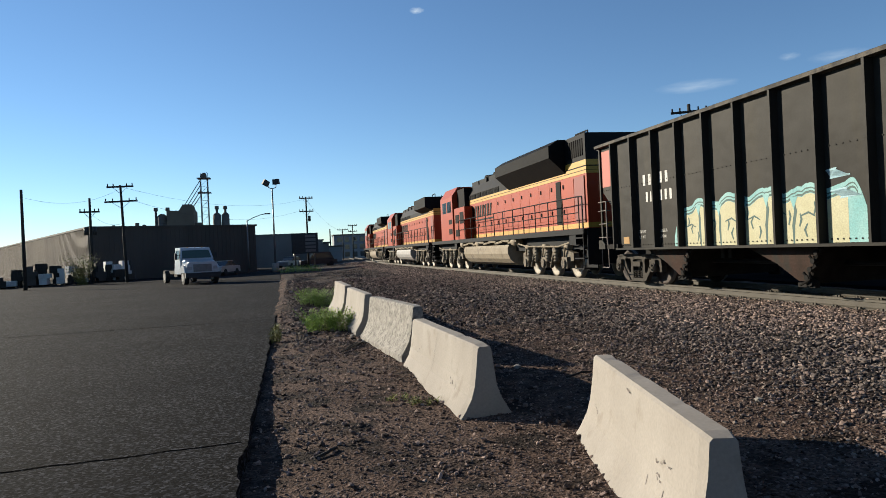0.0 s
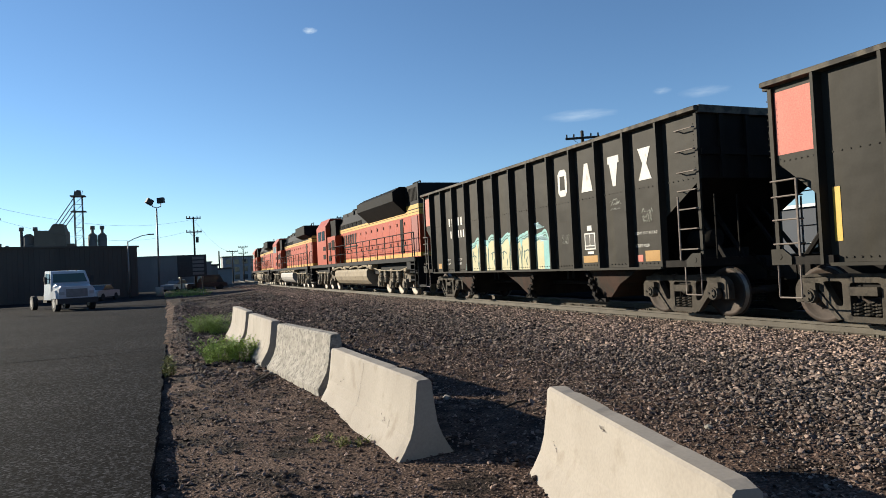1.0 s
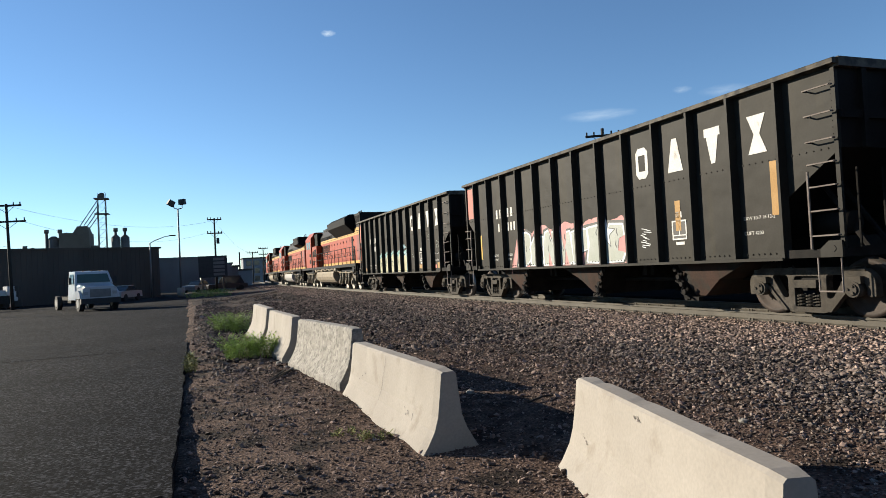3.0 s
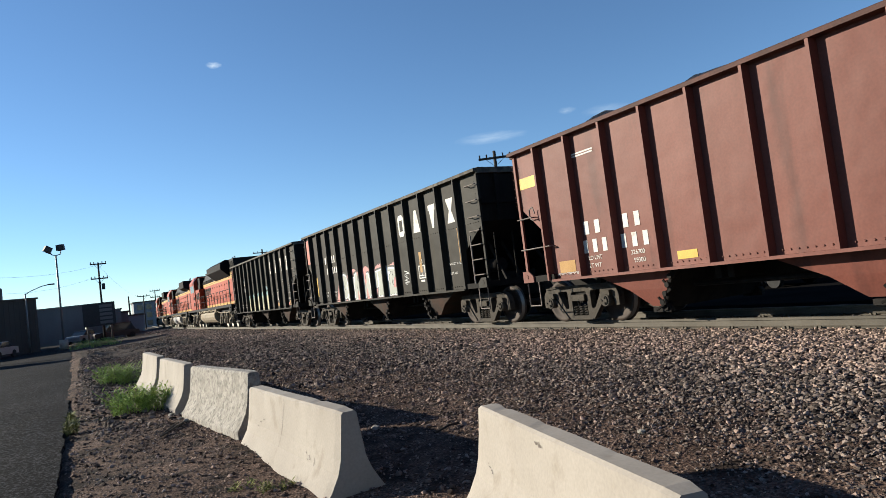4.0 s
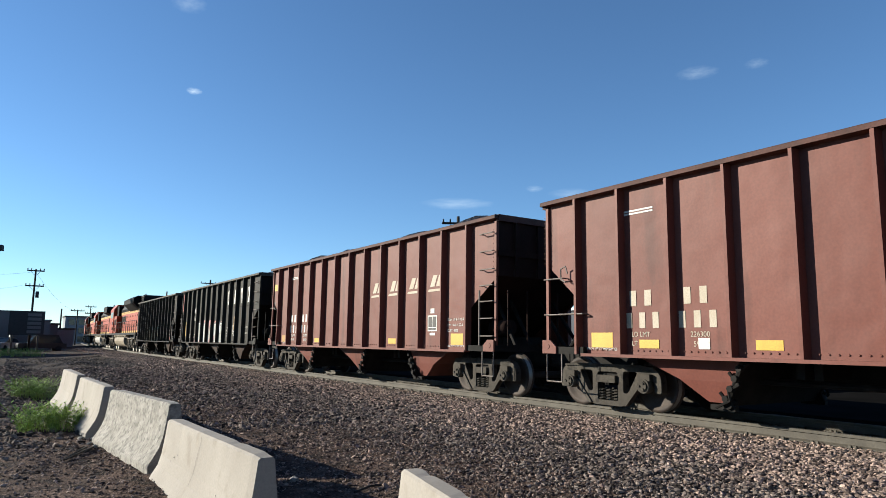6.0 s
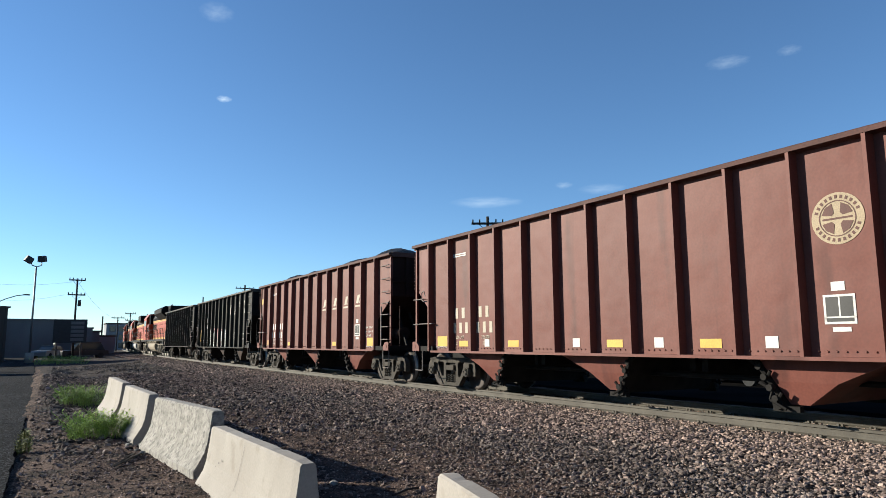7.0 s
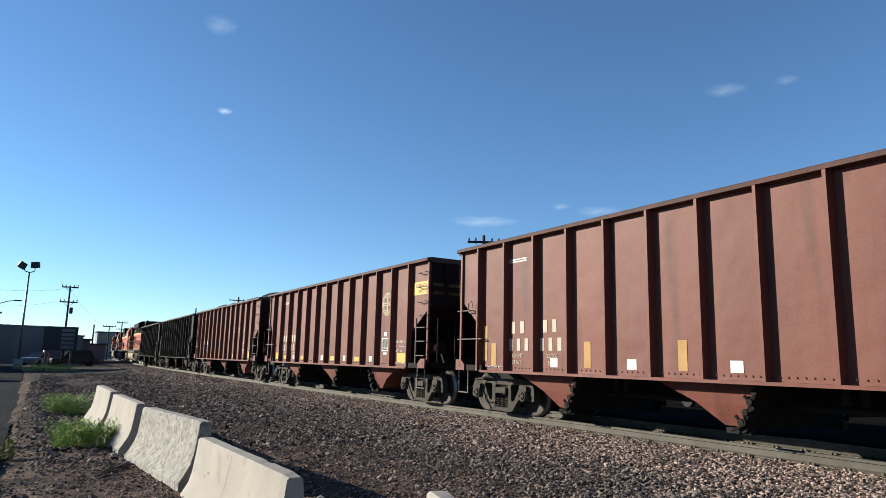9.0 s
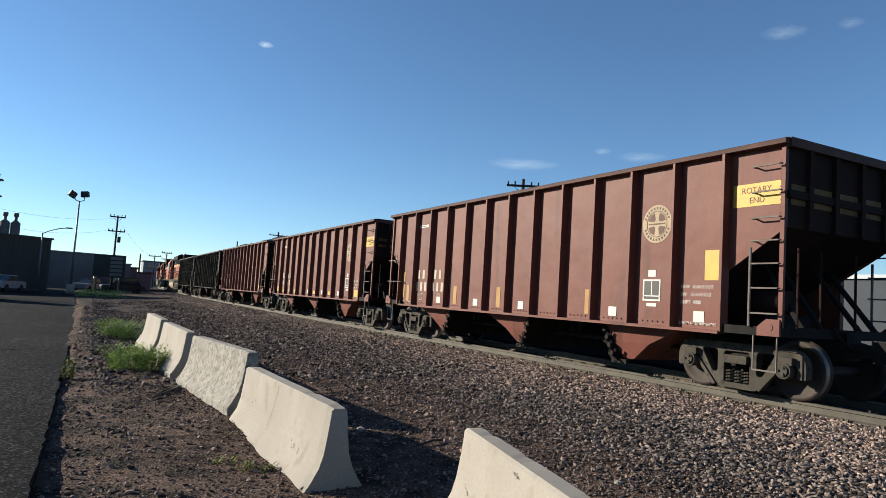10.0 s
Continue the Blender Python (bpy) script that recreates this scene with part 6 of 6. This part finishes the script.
def cab_truck(x, y, yaw):
    """A conventional-cab work truck with a bare frame; it faces local -y."""
    z = -0.47
    t = thing("work_truck", "white conventional-cab work truck with a bare chassis", "truck", at=pose(x, y, z, 0, 0, yaw))
    bm = bmesh.new()
    loft(bm, [[(-1.0, 0, 0.75), (1.0, 0, 0.75), (1.0, 0, 1.35), (0.85, 0, 1.5), (-0.85, 0, 1.5), (-1.0, 0, 1.35)],
              [(-1.05, 1.3, 0.75), (1.05, 1.3, 0.75), (1.05, 1.3, 1.55), (0.95, 1.3, 1.72), (-0.95, 1.3, 1.72), (-1.05, 1.3, 1.55)]])
    part("bonnet", bm, "white_paint", t, bevel=0.05)
    bm = bmesh.new()
    loft(bm, [[(-1.1, 1.3, 0.7), (1.1, 1.3, 0.7), (1.1, 1.3, 1.75), (-1.1, 1.3, 1.75)], [(-1.12, 1.35, 0.7), (1.12, 1.35, 0.7), (1.12, 1.35, 1.75), (-1.12, 1.35, 1.75)],
              [(-1.1, 1.75, 0.7), (1.1, 1.75, 0.7), (0.98, 1.75, 2.5), (-0.98, 1.75, 2.5)], [(-1.1, 3.2, 0.7), (1.1, 3.2, 0.7), (0.98, 3.2, 2.55), (-0.98, 3.2, 2.55)]])
    part("cab", bm, "white_paint", t, bevel=0.05)
    bm = bmesh.new()
    quad(bm, [(-0.98, 1.34, 1.78), (0.98, 1.34, 1.78), (0.88, 1.7, 2.4), (-0.88, 1.7, 2.4)])
    part("windscreen", bm, "glass_green", t)
    for s in (-1, 1):
        bm = bmesh.new()
        quad(bm, [(s * 1.085, 1.9, 1.75), (s * 1.085, 2.9, 1.75), (s * 1.02, 2.9, 2.35), (s * 1.02, 1.95, 2.35)])
        part("side_window", bm, "glass", t)
        bm = bmesh.new()
        box(bm, *sorted((s * 1.25, s * 1.42)), 1.5, 1.58, 1.7, 2.15)
        rod(bm, (s * 1.05, 1.6, 2.0), (s * 1.3, 1.55, 2.0), 0.02, 5)
        part("mirror", bm, "lamp_head", t)
        bm = bmesh.new()
        box(bm, *sorted((s * 0.7, s * 0.98)), -0.03, 0.05, 1.0, 1.2)
        part("headlight", bm, "silver_paint", t)
        bm = bmesh.new()
        prism(bm, [(0.1, 0.8), (0.15, 1.1), (0.45, 1.3), (0.95, 1.3), (1.25, 1.1), (1.3, 0.8)], "x", *sorted((s * 0.8, s * 1.15)))
        part("mudguard", bm, "white_paint", t)
    bm = bmesh.new()
    box(bm, -0.6, 0.6, -0.04, 0.02, 0.85, 1.35)
    part("grille", bm, "pole_metal", t)
    bm = bmesh.new()
    box(bm, -1.15, 1.15, -0.2, 0.05, 0.45, 0.78)
    part("bumper", bm, "lamp_head", t, bevel=0.03)
    bm = bmesh.new()
    for s in (-1, 1):
        box(bm, s * 0.45 - 0.06, s * 0.45 + 0.06, 0.3, 8.0, 0.65, 0.9)
    box(bm, -0.9, 0.9, 3.3, 4.2, 0.5, 1.0)
    part("chassis", bm, "dark", t)
    for yy in (0.7, 6.3):
        for s in (-1, 1):
            wheel(t, s * 0.98, yy, 0.48, 0.48, 0.3)
    for s in (-0.5, 0, 0.5):
        bm = bmesh.new()
        box(bm, s - 0.04, s + 0.04, 1.8, 1.86, 2.5, 2.56)
        part("marker_light", bm, "amber", t)


def parked_car(x, y, yaw, paint, label, tall=1.45, length=4.5):
    c = thing("parked_car", label, "car", "parked cars", at=pose(x, y, -0.47, 0, 0, yaw))
    L = length / 2
    bm = bmesh.new()
    prof = [(-L, 0.35), (-L, 0.75), (-L + 0.1, 0.9), (-L + 1.2, 0.95), (L - 0.9, 0.95), (L - 0.05, 0.9), (L, 0.5), (L, 0.35)]
    prism(bm, prof, "y", -0.88, 0.88)
    part("body", bm, paint, c, bevel=0.06)
    bm = bmesh.new()
    cab = [(-L + 1.1, 0.93), (-L + 1.8, tall), (L - 0.9 if tall > 1.6 else L - 1.5, tall), (L - 0.4 if tall > 1.6 else L - 0.7, 0.93)]
    prism(bm, cab, "y", -0.74, 0.74)
    part("greenhouse", bm, "glass", c)
    bm = bmesh.new()
    box(bm, cab[1][0] - 0.05, cab[2][0] + 0.05, -0.76, 0.76, tall - 0.03, tall + 0.04)
    part("roof", bm, paint, c, bevel=0.02)
    for sx in (-L + 0.85, L - 0.85):
        for s in (-1, 1):
            bm = bmesh.new()
            rod(bm, (0, -0.1, 0), (0, 0.1, 0), 0.33, 16)
            part("wheel", bm, "rubber", c, at=pose(sx, s * 0.82, 0.33))
    return c


def build_distance():
    # shed whose siding colours hold the light: dark shaded front, sunlit tan flank
    ribbed_block("warehouse", "flat-roofed ribbed warehouse, shade and sun in its siding colours", "wall_dark", -19.46, 69.5, 27, 16.9, 70, 5.25, 0.45, side="wall_tan", roof="wall_dark")
    ribbed_block("storage_shed", "long low grey ribbed storage shed", "wall_grey", -7.29, 103, 4, 6.9, 10, 4.9, 0.6)
    ribbed_block("storage_shed", "low grey ribbed shed behind the sign", "wall_grey", -0.18, 106, 0, 4.4, 8, 3.9, 0.6)
    # mill behind the warehouse
    mill = thing("grain_mill", "weathered grain mill with tanks, spouts and a head tower", "mill", at=pose(-19.71, 148, -0.5))
    bm = bmesh.new()
    box(bm, -5.6, -0.4, -3, 3, 0, 11.9)
    prism(bm, [(-3.4, 11.9), (-2.6, 13.2), (-0.9, 13.2), (-0.5, 11.9)], "y", -2, 2)
    box(bm, -0.4, 0.8, -1.5, 1.5, 0, 9.4)
    part("mill_house", bm, "mill_wall", mill)
    for x, r, h in ((3.9, 0.85, 10.9), (5.6, 0.8, 10.9), (-7.0, 1.0, 11.0), (-6.6, 1.2, 9.4), (-10.6, 0.6, 8.9), (-16.4, 0.6, 9.0)):
        bm = bmesh.new()
        rod(bm, (x, 0, 0), (x, 0, h), r, 16)
        rod(bm, (x, 0, h), (x, 0, h + 0.5), r, 16, r * 0.4)
        part("tank", bm, "mill", mill)
    for x in (3.9, 5.6, -8.2, -5.9, -11.9):
        bm = bmesh.new()
        top = 9.6 if x < -10 else 12.6
        rod(bm, (x, 0, 5), (x, 0, top), 0.25, 10)
        rod(bm, (x, 0, top - 0.5), (x, 0, top + 0.2), 0.42, 10)
        part("vent_stack", bm, "mill", mill)
    bm = bmesh.new()
    for sx in (-0.7, 0.7):
        for sy in (-0.7, 0.7):
            rod(bm, (1.6 + sx, sy, 0), (1.6 + sx, sy, 18.6), 0.08, 5)
    for k in range(12):
        z = 2 + 1.5 * k
        for sx in (-0.7, 0.7):
            rod(bm, (1.6 + sx, -0.7, z), (1.6 + sx, 0.7, z + 1.4), 0.05, 4)
        rod(bm, (0.9, -0.7, z), (2.3, -0.7, z + 1.4), 0.05, 4)
        rod(bm, (0.9, -0.7, z), (2.3, -0.7, z), 0.05, 4)
    part("head_tower", bm, "mill", mill)
    bm = bmesh.new()
    box(bm, 0.3, 2.9, -1.2, 1.2, 18.6, 18.8)
    box(bm, 1.0, 2.1, -0.6, 0.6, 18.75, 19.6)
    rod(bm, (1.6, 0, 19.55), (1.6, 0, 19.9), 0.55, 10, 0.3)
    part("head_house", bm, "mill", mill)
    bm = bmesh.new()
    box(bm, 0.3, 2.9, -1.2, 1.2, 15.6, 15.75)
    part("platform", bm, "mill", mill)
    bm = bmesh.new()
    for k in range(4):
        rod(bm, (1.0, 0.3 * k - 0.5, 18.5 - k * 1.0), (-2.9 + 0.6 * k, 0.3 * k - 0.5, 12.4), 0.09, 6)
    part("spout", bm, "mill", mill)
    # poles and lamps
    utility_pole(-19.29, 53.0, 6.8, [], 0, 0.14, "bare dark wooden pole standing by stacked goods")
    utility_pole(-17.28, 62.2, 6.9, [(1.2, 1.6)], 0, 0.14, cans=2)
    utility_pole(-14.18, 60.6, 7.8, [(0.15, 2.1), (1.4, 2.6)], -1.5, 0.14, "leaning dark wooden utility pole with two crossarms")
    utility_pole(1.53, 88.0, 8.7, [(0.2, 1.7), (1.9, 1.8)], 0, 0.14, cans=1)
    utility_pole(6.24, 122.0, 5.6, [], 0, 0.16, "bare dark wooden pole")
    utility_pole(9.78, 140.0, 6.2, [(0.2, 2.2)], 0, 0.13)
    utility_pole(11.88, 140.0, 7.0, [(0.2, 1.8), (1.4, 1.8)], 0, 0.13, cans=1)
    utility_pole(24.64, 37.43, 9.65, [(0.5, 2.2)], 0, 0.16, face=-30)
    utility_pole(20.94, 118.0, 8.9, [], 0, 0.16, "bare dark wooden pole")
    utility_pole(27.53, 116.8, 11.1, [(0.6, 3.2), (1.6, 3.0)], 0, 0.2)
    wire((-14.18, 60.6, 7.6), (1.53, 88, 8.4), 1.2)
    wire((-13.28, 60.6, 6.4), (0.38, 88, 6.8), 1.3)
    wire((1.53, 88, 8.4), (9.78, 140, 5.9), 1.0)
    wire((-17.28, 62.2, 5.6), (-14.18, 60.6, 4.6), 0.5)
    wire((-19.09, 53, 6.2), (-14.18, 60.6, 7.6), 0.8)
    lamp = thing("floodlight_pole", "tall metal pole with two dark floodlights", "light pole", at=pose(-2.26, 73.0, -0.47))
    bm = bmesh.new()
    rod(bm, (0, 0, 0.7), (0, 0, 8.9), 0.1, 10, 0.07)
    pipe(bm, [(-0.42, 0, 9.2), (-0.36, 0, 8.98), (0, 0, 8.85), (0.4, 0, 8.98), (0.42, 0, 9.3)], 0.045, 6)
    part("pole", bm, "pole_metal", lamp)
    bm = bmesh.new()
    rod(bm, (0, 0, 0), (0, 0, 0.9), 0.38, 14)
    part("footing", bm, "concrete", lamp)
    for x, z, a in ((-0.62, 9.48, 28), (0.42, 9.6, -5)):
        bm = bmesh.new()
        prism(bm, [(-0.34, -0.27), (0.34, -0.27), (0.31, 0.27), (-0.31, 0.27)], "y", -0.18, 0.22)
        part("floodlight", bm, "lamp_head", lamp, at=pose(x, 0, z, 0, a, 25 * (1 if x < 0 else -1)), bevel=0.03)
    sl = thing("street_lamp", "slim street lamp with a long bent arm", "street lamp", at=pose(-5.15, 75.5, -0.47))
    bm = bmesh.new()
    rod(bm, (0, 0, 0), (0, 0, 5.7), 0.09, 8, 0.06)
    pipe(bm, [(0, 0, 5.6), (0.5, 0, 5.9), (1.4, 0, 6.25), (2.0, 0, 6.35)], 0.04, 6)
    part("pole", bm, "pole_metal", sl)
    bm = bmesh.new()
    box(bm, 1.9, 2.5, -0.1, 0.1, 6.3, 6.42)
    part("lamp_head", bm, "lamp_head", sl, bevel=0.02)
    # roadside sign seen from behind
    sg = thing("sign_board", "dark two-post sign board with pale panels", "sign", at=pose(1.07, 86, -0.47))
    for x in (-1.2, 1.2):
        bm = bmesh.new()
        rod(bm, (x, 0.1, 0), (x, 0.1, 4.3), 0.1, 8)
        part("post", bm, "pole_metal", sg)
    bm = bmesh.new()
    box(bm, -1.6, 1.7, -0.1, 0.08, 1.8, 4.4)
    part("panel", bm, "lamp_head", sg, bevel=0.03)
    for k in range(5):
        bm = bmesh.new()
        box(bm, 0.1, 1.4, -0.13, -0.1, 2.0 + 0.46 * k, 2.32 + 0.46 * k)
        part("slat", bm, "wall_grey", sg)
    # vehicles
    cab_truck(-6.36, 47.0, 22)
    parked_car(-7.16, 68.0, 70, "silver_paint", "pale grey sedan parked by the warehouse", 1.4, 4.2)
    parked_car(2.78, 90.0, 10, "dark_paint", "dark sport utility vehicle parked by the sign", 1.85, 4.9)
    parked_car(-0.71, 92.0, 60, "silver_paint", "pale car parked near the sign")
    parked_car(23.0, 17.5, 80, "silver_paint", "pale utility vehicle parked across the tracks", 1.85, 4.6)
    # far blocks beyond the bend
    for x, y, w, h, mat, nm, lb in ((9.84, 172, 13, 6.2, "wall_slate", "apartment_building", "grey three-storey apartment building far off"),
                                    (5.14, 118, 2.8, 2.8, "wall_slate", "utility_hut", "small pale windowless hut"),
                                    (2.43, 112, 3.0, 3.4, "wall_grey", "utility_hut", "low grey flat-roofed hut")):
        b = thing(nm, lb, "building", at=pose(x, y, -0.5))
        bm = bmesh.new()
        box(bm, 0, w, 0, 8, 0, h)
        part("wall", bm, mat, b)
        bm = bmesh.new()
        box(bm, -0.2, w + 0.2, -0.2, 8.2, h, h + 0.25)
        part("roof", bm, "wall_dark", b)
        if nm == "apartment_building":
            for i in range(8):
                for j in range(3):
                    bm = bmesh.new()
                    box(bm, 0.7 + i * 1.95, 1.9 + i * 1.95, -0.06, 0.05, 0.7 + j * 1.9, 1.9 + j * 1.9)
                    part("window", bm, "glass", b)
    b = ribbed_block("depot_building", "pale blue-grey depot building with a white roof edge", "wall_blue", 40, -8, 90, 75, 11, 3.9, 1.2, roof="white_paint")
    # added dark sheet, so that the view under the cars stays dark
    bm = bmesh.new()
    box(bm, 16, 28.9, -60, 200, -0.9, -0.455)
    tagged(part("service_road", bm, "tar"), "added dark ground sheet across the tracks", "road", kind="structure")
    # stacked goods along the warehouse
    rng = random.Random(8)
    for i in range(26):
        bx = -24.67 + i * 0.38 + rng.uniform(-0.2, 0.2)
        by = 60.3 + i * 0.27 + rng.uniform(-1.6, 0.8)
        st = thing("pallet_stack", rng.choice(("white wrapped goods stacked on a pallet", "dark crates stacked on a pallet")), "pallet", "stacked goods", at=pose(bx, by, -0.47, 0, 0, rng.uniform(0, 40)))
        st["label"] = "white wrapped goods stacked on a pallet" if i % 2 == 0 else "dark crates stacked on a pallet"
        bm = bmesh.new()
        for k in range(5):
            box(bm, -0.6, 0.6, -0.55 + 0.25 * k, -0.42 + 0.25 * k, 0.1, 0.14)
        for k in (-0.5, 0, 0.5):
            box(bm, k - 0.05, k + 0.05, -0.55, 0.6, 0, 0.1)
        part("pallet", bm, "pole_wood", st)
        zz = 0.14
        for k in range(rng.randint(1, 4)):
            hh = rng.uniform(0.25, 0.62)
            bm = bmesh.new()
            box(bm, -0.55 + rng.uniform(0, 0.4), 0.55 - rng.uniform(0, 0.4), -0.5 + rng.uniform(0, 0.3), 0.5, zz, zz + hh)
            part("bundle", bm, "wrap" if i % 2 == 0 else ("wall_dark" if i % 3 == 1 else "pole_wood"), st, bevel=0.06)
            zz += hh


def build_small():
    weed(0.22, 13.9, 0.5, 120, 1, spread=0.6)
    weed(0.62, 13.85, 0.52, 100, 11, spread=0.55)
    weed(0.15, 21.2, 0.55, 90, 2, spread=0.7)
    weed(0.55, 20.9, 0.6, 70, 31, spread=0.6)
    weed(0.81, 7.1, 0.07, 16, 3, "dry_leaf", "sparse low weed in gravel", 0.3, 0.6)
    weed(1.04, 6.7, 0.08, 22, 12, "dry_leaf", "sparse low weed in gravel", 0.35, 0.6)
    weed(-0.73, 13.1, 0.26, 24, 4, "dry_leaf", "yellowing weed at the asphalt edge", 0.2)
    weed(-0.76, 14.6, 0.2, 16, 5, "dry_leaf", "yellowing weed at the asphalt edge", 0.2)
    for i in range(7):
        weed(-1.2 + i * 0.5, 66 + (i % 3) * 2.0, 0.7, 60, 20 + i, "leaf", "rank green weeds by the lamp footing", 0.9)
    weed(-17.5, 60.0, 2.6, 120, 41, "dry_leaf", "tall yellow-green shrub beside stacked goods", 0.7, 3.0)
    # sticks and broken concrete lying about
    rng = random.Random(17)
    for (x0, y0), (x1, y1) in (((0.41, 10.6), (0.9, 11.6)), ((0.5, 10.9), (0.75, 11.5)), ((-0.36, 16.7), (0.13, 16.9)), ((-0.2, 5.2), (0.0, 5.35)), ((2.9, 7.0), (3.3, 7.15))):
        bm = bmesh.new()
        zz = gz(x0, y0) + 0.02
        pipe(bm, [(x0, y0, zz), ((x0 + x1) / 2 + 0.03, (y0 + y1) / 2, zz + 0.03), (x1, y1, gz(x1, y1) + 0.02)], 0.014, 5)
        tagged(part("stick", bm, "pole_wood"), "dark broken stick lying on the dirt", "stick", "litter")
    for i in range(14):
        x, y = (0.98 + rng.uniform(-0.25, 0.15), 11.8 + rng.uniform(-0.6, 0.9)) if i < 9 else (rng.uniform(2.4, 4.6), rng.uniform(3.5, 8.5))
        bm = bmesh.new()
        bmesh.ops.create_icosphere(bm, subdivisions=1, radius=rng.uniform(0.03, 0.08))
        for v in bm.verts:
            v.co *= rng.uniform(0.75, 1.2)
            v.co.z *= 0.6
        tagged(part("rubble_lump", bm, "concrete_rough", at=pose(x, y, gz(x, y) + 0.015)), "pale broken lump of concrete on the dirt", "rubble", "litter")
    bm = bmesh.new()
    N = 20
    rings = [[bm.verts.new((0.9 + r * 1.1 * math.cos(2 * math.pi * i / N), 24.5 + r * 2.2 * math.sin(2 * math.pi * i / N), -0.42 + h + 0.04 * noise.noise((i * 0.9, r * 3, 0)))) for i in range(N)] for r, h in ((1.0, -0.12), (0.75, 0.1), (0.4, 0.2), (0.08, 0.22))]
    for r0, r1 in zip(rings[:-1], rings[1:]):
        for i in range(N):
            bm.faces.new((r0[i], r0[(i + 1) % N], r1[(i + 1) % N], r1[i]))
    bm.faces.new(rings[-1])
    tagged(part("dirt_mound", bm, "ballast_bed"), "low dark mound of dirt past the barriers", "mound")
    # long crack across the lot
    for y0, x1, w in ((5.6, -4.5, 0.012), (17.5, -9, 0.02)):
        bm = bmesh.new()
        pts = [(lot_edge(y0) - 0.05 - i * (abs(x1)) / 30, y0 - 0.012 * i + 0.05 * noise.noise((i * 0.7, y0, 0))) for i in range(31)]
        for a, b in zip(pts[:-1], pts[1:]):
            quad(bm, [(a[0], a[1] - w, -0.466), (b[0], b[1] - w, -0.466), (b[0], b[1] + w, -0.466), (a[0], a[1] + w, -0.466)])
        tagged(part("asphalt_crack", bm, "crack"), "dark crack running across the asphalt", "crack", kind="structure")


def cloud(name, cx, cy, cz, w, h, seed, alpha):
    m = bpy.data.materials.new("thin_cloud")
    m.use_nodes = True
    nt = m.node_tree
    n, l = nt.nodes, nt.links
    n.remove(n["Principled BSDF"])
    tc = n.new("ShaderNodeTexCoord")
    gr = n.new("ShaderNodeTexGradient")
    gr.gradient_type = "SPHERICAL"
    l.new(tc.outputs["Object"], gr.inputs[0])
    nz = n.new("ShaderNodeTexNoise")
    nz.inputs["Scale"].default_value, nz.inputs["Detail"].default_value = 2.2 + seed * 0.1, 6
    l.new(tc.outputs["Object"], nz.inputs["Vector"])
    mu = n.new("ShaderNodeMath")
    mu.operation = "MULTIPLY"
    l.new(gr.outputs["Fac"], mu.inputs[0])
    l.new(nz.outputs["Fac"], mu.inputs[1])
    mr = n.new("ShaderNodeMapRange")
    mr.inputs["From Min"].default_value, mr.inputs["From Max"].default_value, mr.inputs["To Max"].default_value = 0.08, 0.5, alpha
    l.new(mu.outputs[0], mr.inputs["Value"])
    em = n.new("ShaderNodeEmission")
    em.inputs["Color"].default_value, em.inputs["Strength"].default_value = (0.85, 0.93, 1.0, 1), 0.5
    tr = n.new("ShaderNodeBsdfTransparent")
    mx = n.new("ShaderNodeMixShader")
    l.new(mr.outputs[0], mx.inputs[0])
    l.new(tr.outputs[0], mx.inputs[1])
    l.new(em.outputs[0], mx.inputs[2])
    l.new(mx.outputs[0], n["Material Output"].inputs["Surface"])
    bm = bmesh.new()
    quad(bm, [(-1, 0, -1), (1, 0, -1), (1, 0, 1), (-1, 0, 1)])
    ob = part(name, bm, m)
    ob.matrix_basis = Matrix.Translation((cx, cy, cz)) @ pose(0, 0, 0, 0, 0, -math.degrees(math.atan2(cx, cy))) @ Matrix.Diagonal((w, 1, h, 1))
    ob.visible_shadow = False
    tagged(ob, "thin white wisp of cloud in the sky", "cloud", "clouds", "structure")


def build_clouds():
    for i, (x, y, z, w, h, a) in enumerate(((580, 2924, 1064, 42, 20, 0.55), (1937, 2270, 695, 50, 20, 0.2), (1640, 2450, 620, 200, 34, 0.26), (2060, 2160, 670, 130, 30, 0.18), (520, 2850, 1420, 90, 60, 0.16), (2420, 1750, 1180, 110, 40, 0.16), (2560, 1560, 1190, 60, 30, 0.12))):
        cloud("cloud", x, y, z, w, h, i, a)


build_ground()
build_track()
build_barriers()
build_scuffs()
TRAIN = build_train()
build_distance()
build_small()
build_clouds()
build_stones()


def travelled(t):
    """Metres along the track of the rear end of the first car behind the locomotives."""
    return S_START + S_SPEED * t + S_BRAKE * t * t + S_EASE * t ** 3


def motions():
    for ob, off, half in TRAIN:
        walk(ob, [(0.5 * i, on_track(travelled(0.5 * i) + off, half)) for i in range(21)])
        for w in ob.children_recursive:
            if w.name.startswith("wheelset"):
                p, r = w.matrix_basis.translation.copy(), 0.457 if half < 7 else 0.52
                walk(w, [(0.1 * i, pose(p.x, p.y, p.z, -math.degrees((travelled(0.1 * i) - travelled(0)) / r))) for i in range(101)])


S_START, S_SPEED, S_BRAKE, S_EASE = 2.7696, 6.9193, -0.01902, 0.00014
motions()
